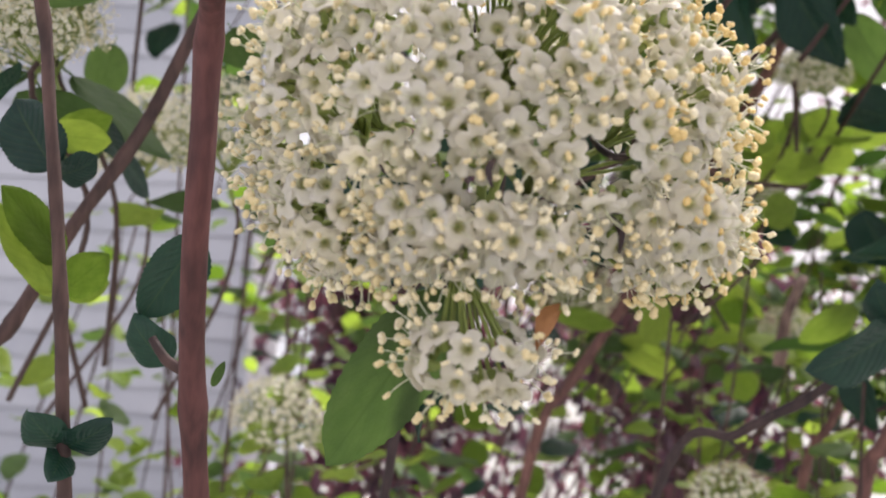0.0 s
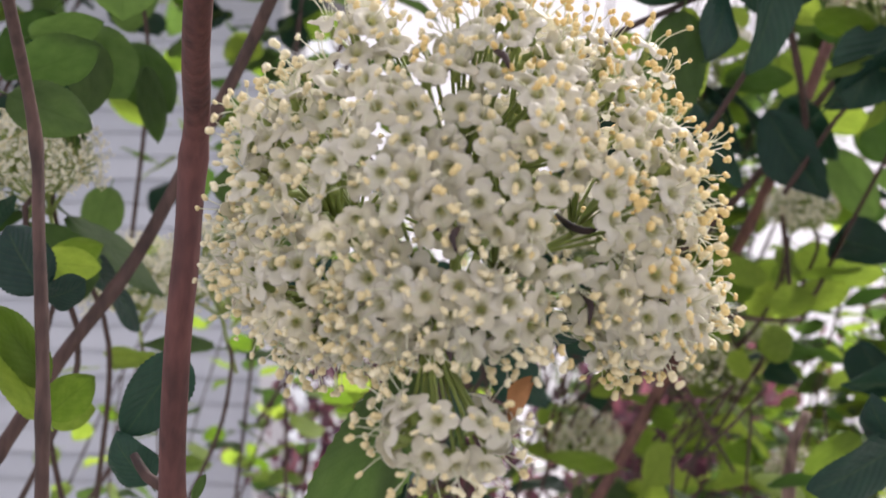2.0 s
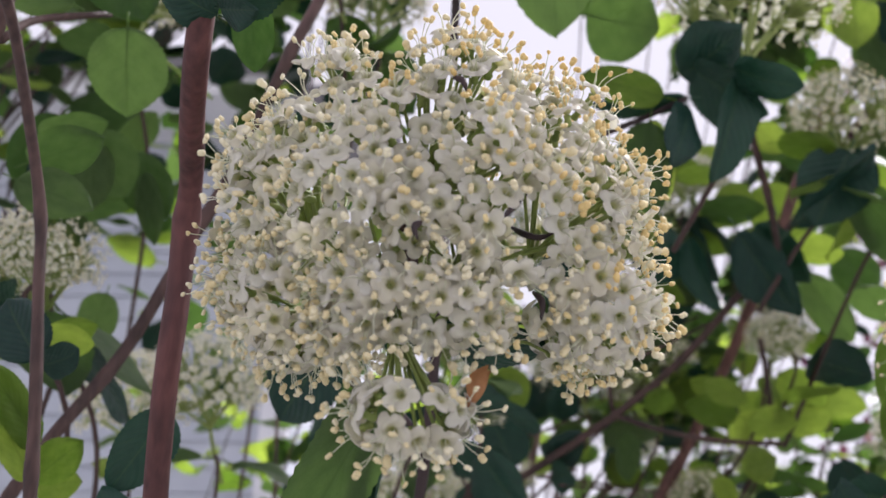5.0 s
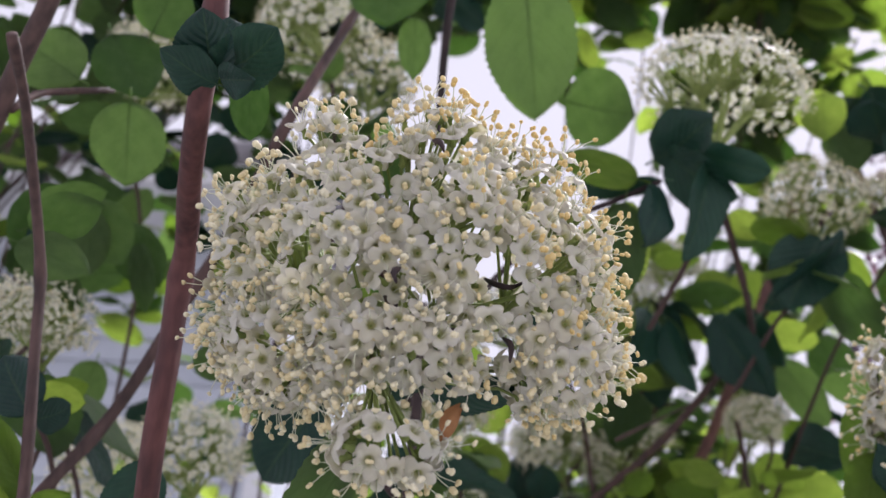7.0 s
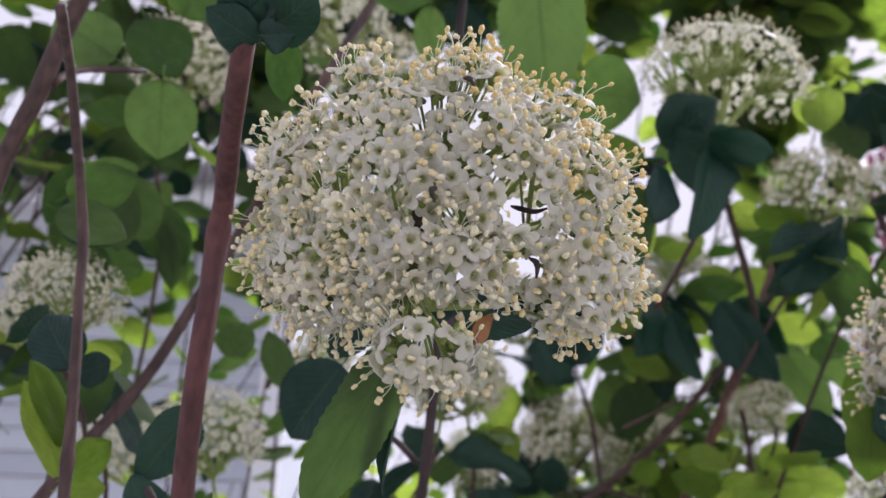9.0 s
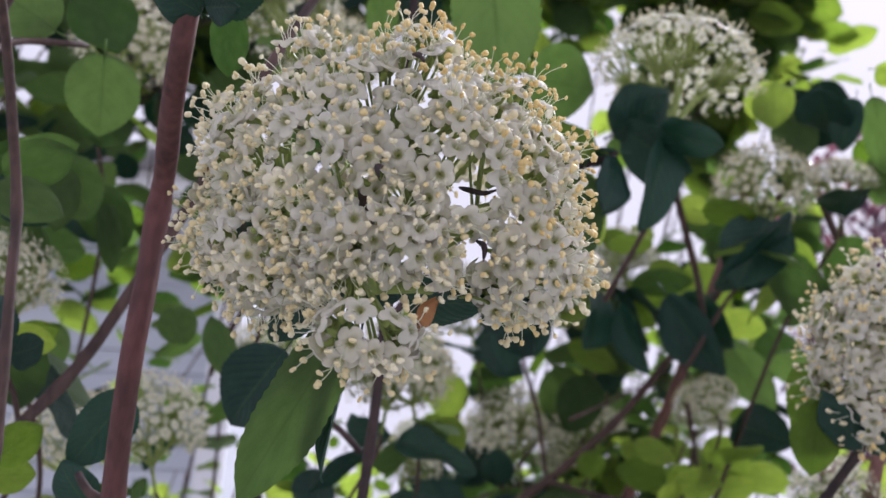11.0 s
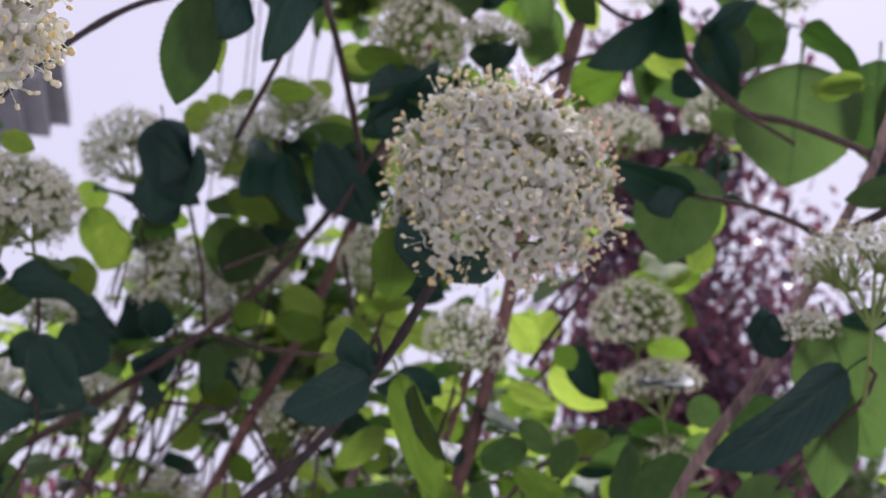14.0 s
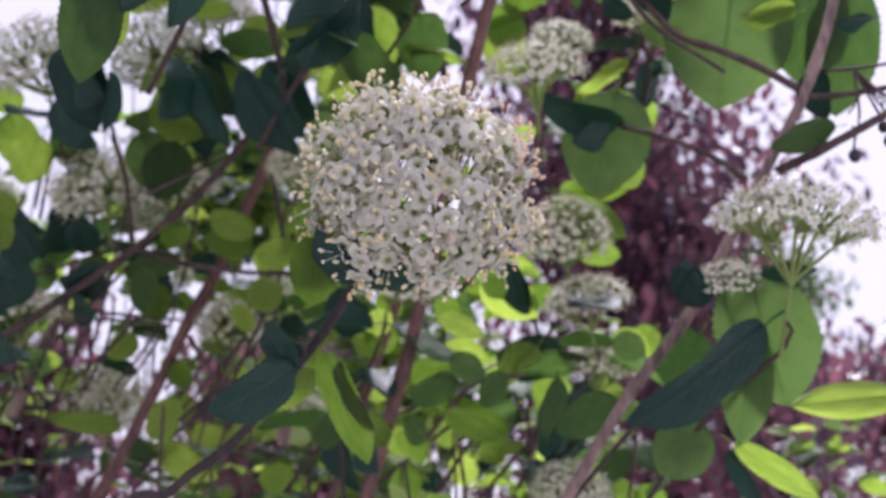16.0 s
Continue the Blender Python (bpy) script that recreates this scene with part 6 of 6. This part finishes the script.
leaf(b, (0.2131, 0.3167, 1.7716), (0.2225, 0.3192, 1.7436), 0.0266, (0.0323, -0.7957, -0.6048), 'flat', 'mid')
leaf(b, (0.2426, 0.5064, 1.6567), (0.2235, 0.5419, 1.6591), 0.0233, (0.0457, -0.8214, -0.5684), 'flat', 'young')
leaf(b, (0.2399, 0.5676, 1.6336), (0.2820, 0.5784, 1.6283), 0.0250, (-0.0606, -0.8787, -0.4735), 'flat', 'young')
leaf(b, (0.1884, 0.5658, 1.6329), (0.2206, 0.5753, 1.6150), 0.0250, (-0.4999, -0.8660, 0.0104), 'flat', 'young')
leaf(b, (0.2595, 0.5339, 1.7310), (0.2964, 0.5804, 1.7091), 0.0333, (-0.1765, -0.8176, -0.5481), 'flat', 'mid')
b = shrub_branch("thick pale brown bare stems low in the shrub", "stems deeper in the shrub", 2)
branch(b, 0.00412, 0.00330, (0.0048, 0.6628, 1.5096), (0.0239, 0.6601, 1.5543), (0.0420, 0.6597, 1.5926), (0.0506, 0.6630, 1.6286))
branch(b, 0.00139, 0.00112, (0.1217, 0.4843, 1.5425), (0.1390, 0.5012, 1.5166), (0.1587, 0.5176, 1.4895))
branch(b, 0.00360, 0.00288, (0.1712, 0.4468, 1.4705), (0.1767, 0.4487, 1.5031), (0.1862, 0.4534, 1.5220))
branch(b, 0.00148, 0.00118, (0.2336, 0.3627, 1.4661), (0.2617, 0.3574, 1.4944), (0.2918, 0.3588, 1.4986))

# flower heads through the shrub
flower_head((0.0360, 0.4691, 1.7135), 0.029, (0, -0.12, 1), 'round', 2)
flower_head((0.1075, 0.4463, 1.7117), 0.03, (0, -0.12, 1), 'round', 2)
flower_head((0.0685, 0.5160, 1.6454), 0.03, (0, -0.12, 1), 'round', 2)
flower_head((0.1161, 0.5021, 1.6383), 0.028, (0, -0.12, 1), 'open', 2)
flower_head((0.1512, 0.5301, 1.5537), 0.022, (0, -0.12, 1), 'round', 2)
flower_head((0.0730, 0.6494, 1.5155), 0.03, (0, -0.12, 1), 'round', 2)
flower_head((0.1451, 0.4688, 1.7501), 0.024, (0, -0.12, 1), 'open', 2)
flower_head((0.0168, 0.5492, 1.5678), 0.026, (0, -0.12, 1), 'open', 2)
flower_head((0.2636, 0.2417, 1.6289), 0.023, (0, -0.12, 1), 'open', 0, 0.5)
flower_head((0.3365, 0.1628, 1.5358), 0.03, (0.4, -0.15, 1), 'flat', 0)
flower_head((0.3180, 0.3430, 1.5738), 0.024, (0, -0.12, 1), 'round', 5)
flower_head((0.3298, 0.3471, 1.5366), 0.023, (0, -0.12, 1), 'open', 5)
flower_head((0.3460, 0.3707, 1.5020), 0.02, (0, -0.12, 1), 'open', 5)
flower_head((0.3219, 0.1924, 1.5195), 0.014, (0, -0.12, 1), 'open', 0)
flower_head((0.3740, 0.3191, 1.7018), 0.018, (0, -0.12, 1), 'open', 5)
flower_head((0.2144, 0.3274, 1.5503), 0.021, (0, -0.12, 1), 'round', 5)
flower_head((-0.0049, 0.2965, 1.5962), 0.026, (0, -0.12, 1), 'round', 2)
flower_head((0.0017, 0.3731, 1.5734), 0.018, (0, -0.12, 1), 'open', 5)
flower_head((0.1812, 0.2781, 1.6978), 0.024, (0, -0.12, 1), 'round', 3, 0.4)
flower_head((0.2248, 0.2867, 1.7081), 0.018, (0, -0.12, 1), 'open', 5)
flower_head((0.1163, 0.1857, 1.6974), 0.034, (0.3, -0.12, 1), 'open', 0, 0.3)
flower_head((0.3422, 0.3187, 1.7801), 0.02, (0, -0.12, 1), 'open', 5)
flower_head((0.3913, 0.3593, 1.7194), 0.017, (0, -0.12, 1), 'open', 5)
flower_head((0.3351, 0.3585, 1.6979), 0.018, (0, -0.12, 1), 'open', 5)
flower_head((0.3981, 0.2711, 1.7612), 0.024, (0, -0.12, 1), 'round', 5)
flower_head((0.2003, 0.5075, 1.6546), 0.018, (0, -0.12, 1), 'round', 2)
flower_head((0.1158, 0.6052, 1.6028), 0.018, (0, -0.12, 1), 'round', 2)
flower_head((-0.0325, 0.4604, 1.5458), 0.025, (0, -0.12, 1), 'round', 2)
flower_head((0.0651, 0.5481, 1.6515), 0.022, (0, -0.12, 1), 'round', 2)
flower_head((-0.1505, 0.1725, 1.5767), 0.022, (0, -0.12, 1), 'round', 2)
flower_head((-0.0669, 0.2225, 1.7585), 0.027, (0, -0.12, 1), 'round', 2)
flower_head((-0.0438, 0.2506, 1.7492), 0.024, (0, -0.12, 1), 'round', 5)
flower_head((-0.1200, 0.2967, 1.5649), 0.026, (0, -0.12, 1), 'round', 2)
flower_head((-0.1345, 0.1385, 1.5657), 0.012, (0, -0.12, 1), 'round', 2)
flower_head((-0.1637, 0.3179, 1.5641), 0.025, (0, -0.12, 1), 'round', 2)
flower_head((-0.1545, 0.1920, 1.5846), 0.014, (0, -0.12, 1), 'round', 2)
flower_head((-0.1147, 0.4492, 1.4264), 0.025, (0, -0.12, 1), 'round', 2)
flower_head((-0.0864, 0.4136, 1.6541), 0.02, (0, -0.12, 1), 'round', 5)
flower_head((-0.1524, 0.2539, 1.7565), 0.026, (0, -0.12, 1), 'round', 5)
flower_head((0.0011, 0.2974, 1.5963), 0.022, (0, -0.12, 1), 'round', 2)
flower_head((0.2993, 0.3256, 1.4322), 0.02, (0, -0.12, 1), 'round', 5)
flower_head((0.1868, 0.4565, 1.6435), 0.017, (0, -0.12, 1), 'round', 2)
flower_head((0.2070, 0.5574, 1.4920), 0.018, (0, -0.12, 1), 'round', 2)
flower_head((0.1324, 0.3904, 1.4021), 0.02, (0, -0.12, 1), 'round', 5)
flower_head((0.0735, 0.6195, 1.5080), 0.021, (0, -0.12, 1), 'round', 2)
flower_head((0.0076, 0.6183, 1.5806), 0.018, (0, -0.12, 1), 'round', 2)
flower_head((0.1537, 0.5568, 1.5581), 0.015, (0, -0.12, 1), 'open', 2)
flower_head((0.1814, 0.5199, 1.5787), 0.011, (0, -0.12, 1), 'round', 2)
flower_head((0.1328, 0.4219, 1.7355), 0.020, (0, -0.12, 1), 'open', 3)
flower_head((0.1778, 0.3970, 1.6270), 0.014, (0, -0.12, 1), 'round', 3)
flower_head((0.0008, 0.5958, 1.6617), 0.014, (0, -0.12, 1), 'round', 2)
flower_head((0.1079, 0.5478, 1.6353), 0.017, (0, -0.12, 1), 'round', 2)
flower_head((0.3020, 0.3260, 1.4263), 0.018, (0, -0.12, 1), 'round', 2)

# dark dried berries on a twig
berry_rnd = random.Random(41)
b = shrub_branch("fine dark bare twigs of a dried fruit cluster", "stems deeper in the shrub")
for k in range(9):
    tip = Vector((0.3905, 0.1640, 1.5905)) + Vector((berry_rnd.uniform(-0.016, 0.014), berry_rnd.uniform(-0.010, 0.010), berry_rnd.uniform(-0.018, 0.006)))
    branch(b, 0.0006, 0.0004, (0.3925, 0.1817, 1.6138), Vector((0.3925, 0.1770, 1.6030)).lerp(tip, 0.45), tip)
    if k < 6:
        berry(tip - Vector((0.0, 0.0, 0.004)), berry_rnd.uniform(0.0021, 0.0028))

# ---- leafy twigs deep in the shrub ----
fill_rnd = random.Random(77)


def leafy_twig(x, y, low, top, lean, leaves, sizes, tones, back=0.0):
    """A thin upright twig from the ground with paired leaves above the height low."""
    twig = shrub_branch("thin upright twig with small bright and dark green leaves", "leafy twigs deep in the shrub", 1)
    pts = [Vector((x - 0.5 * back, y + back, -0.02)), Vector((x - lean * 0.5 - 0.4 * back, y + 0.8 * back, 0.7)), Vector((x + lean * 0.35 + fill_rnd.uniform(-0.04, 0.04), y, top * 0.78)), Vector((x + lean, y + fill_rnd.uniform(-0.05, 0.05), top))]
    if back >= 0.5:
        pts = [Vector((x - 0.1, y + 1.0, -0.02)), Vector((x - 0.05, y + 0.95, 0.9)), Vector((x, y + 0.7, top * 0.82)), Vector((x, y + 0.15, top * 0.96)), Vector((x + lean, y, top))]
        if x < 0.1:
            pts = [Vector((-0.46, y, 1.55)), Vector((-0.38, y, 1.85)), Vector((0.5 * x - 0.17, y, top - 0.09)), Vector((x - 0.04, y, top - 0.03)), Vector((x + lean, y, top))]
    branch(twig, 0.0022 if back == 0 else 0.0015, 0.0008, *pts)
    line = [q for q in smooth_line(pts, 0.01) if q.z > min(low, top - 0.06) and q.y < y + (0.14 if back >= 0.5 else 0.5)]
    for k in range(leaves):
        q = fill_rnd.choice(line)
        a = fill_rnd.uniform(0, 6.28)
        way = Vector((math.cos(a), math.sin(a), fill_rnd.uniform(-0.6, 0.45))).normalized()
        size = fill_rnd.uniform(*sizes)
        off = fill_rnd.uniform(0.006, 0.05)
        nrm = Vector((fill_rnd.gauss(0, 0.55), fill_rnd.gauss(0, 0.55), 1))
        if before_old_stem(q + way * (off + size * 0.5)):
            continue
        leaf(twig, q + way * off, q + way * (off + size), size * fill_rnd.uniform(0.58, 0.80), nrm, fill_rnd.choice(("flat", "flat", "fold", "droop")), fill_rnd.choice(tones), True)


for k in range(26):
    x = -0.50 + 1.45 * (k + fill_rnd.random()) / 26
    top = (1.93 if x < 0.25 else 1.93 - (x - 0.25) * 1.25 if x < 0.5 else 1.62 - (x - 0.5) * 0.6) + fill_rnd.uniform(-0.16, 0.06)
    leafy_twig(x, fill_rnd.uniform(0.72, 1.25), 1.18, top, fill_rnd.uniform(-0.05, 0.30), 42 if x < 0.3 else 46, (0.022, 0.042), ("mid", "young", "young", "young", "young"))
for k in range(17):
    x = -0.32 + 0.66 * (k + fill_rnd.random()) / 17
    top = (1.76 if x < 0.12 else 1.66) + fill_rnd.uniform(-0.12, 0.02)
    leafy_twig(x, fill_rnd.uniform(0.64, 0.92), 1.22, top, fill_rnd.uniform(0.0, 0.28), 30, (0.018, 0.040), ("mid", "young", "young", "mid", "dark"), 0.25)
for k in range(7):
    x = -0.56 + 0.46 * (k + fill_rnd.random()) / 7
    leafy_twig(x, fill_rnd.uniform(0.45, 0.75), 1.66, fill_rnd.uniform(1.95, 2.25), fill_rnd.uniform(-0.06, 0.10), 50, (0.030, 0.055), ("mid", "mid", "young", "dark"))
for k in range(6):
    x = -0.46 + 0.34 * (k + fill_rnd.random()) / 6
    leafy_twig(x, fill_rnd.uniform(0.50, 0.85), 1.26, fill_rnd.uniform(1.40, 1.60), fill_rnd.uniform(-0.06, 0.06), 15, (0.020, 0.036), ("young", "young", "young", "mid"))
for k in range(14):
    x = 0.06 + 0.31 * (k + fill_rnd.random()) / 14
    leafy_twig(x, fill_rnd.uniform(0.5, 0.75), 2.02, fill_rnd.uniform(2.12, 2.30), fill_rnd.uniform(-0.03, 0.05), 36, (0.030, 0.055), ("mid", "mid", "young", "young"), 0.5)
for k in range(9):
    x = 0.14 + 0.22 * (k + fill_rnd.random()) / 9
    leafy_twig(x, fill_rnd.uniform(0.44, 0.56), 1.36, fill_rnd.uniform(1.49, 1.55), fill_rnd.uniform(-0.03, 0.06), 5, (0.018, 0.036), ("young", "young", "mid"), 0.1)
for k in range(12):
    x = 0.12 + 0.26 * (k + fill_rnd.random()) / 12
    leafy_twig(x, fill_rnd.uniform(0.7, 1.05), 1.60, fill_rnd.uniform(1.74, 1.84) + (0.16 if x > 0.26 else 0.0), fill_rnd.uniform(-0.05, 0.08), 44, (0.022, 0.046), ("mid", "mid", "mid", "dark", "young"), 0.5)
for k in range(14):
    x = -0.26 + 0.35 * (k + fill_rnd.random()) / 14
    leafy_twig(x, fill_rnd.uniform(0.55, 0.7), 2.03, fill_rnd.uniform(2.12, 2.28), fill_rnd.uniform(-0.05, 0.08), 40, (0.028, 0.050), ("mid", "mid", "dark"), 0.5)
for k in range(9):
    x = 0.09 + 0.24 * (k + fill_rnd.random()) / 9
    leafy_twig(x, fill_rnd.uniform(0.28, 0.44), 1.36, fill_rnd.uniform(1.45, 1.50), fill_rnd.uniform(-0.03, 0.05), 4, (0.018, 0.034), ("young", "young", "young", "mid"), 0.1)
for k in range(9):
    x = 0.24 + 0.17 * (k + fill_rnd.random()) / 9
    leafy_twig(x, fill_rnd.uniform(0.75, 1.0), 1.44, fill_rnd.uniform(1.62, 1.74), fill_rnd.uniform(-0.03, 0.06), 34, (0.022, 0.042), ("young", "young", "mid", "mid"), 0.1)
for k in range(5):
    x = 0.24 + 0.09 * (k + fill_rnd.random()) / 5
    leafy_twig(x, fill_rnd.uniform(0.58, 0.70), 1.93, fill_rnd.uniform(2.08, 2.22), fill_rnd.uniform(-0.02, 0.03), 30, (0.030, 0.052), ("mid", "mid", "young"), 0.5)
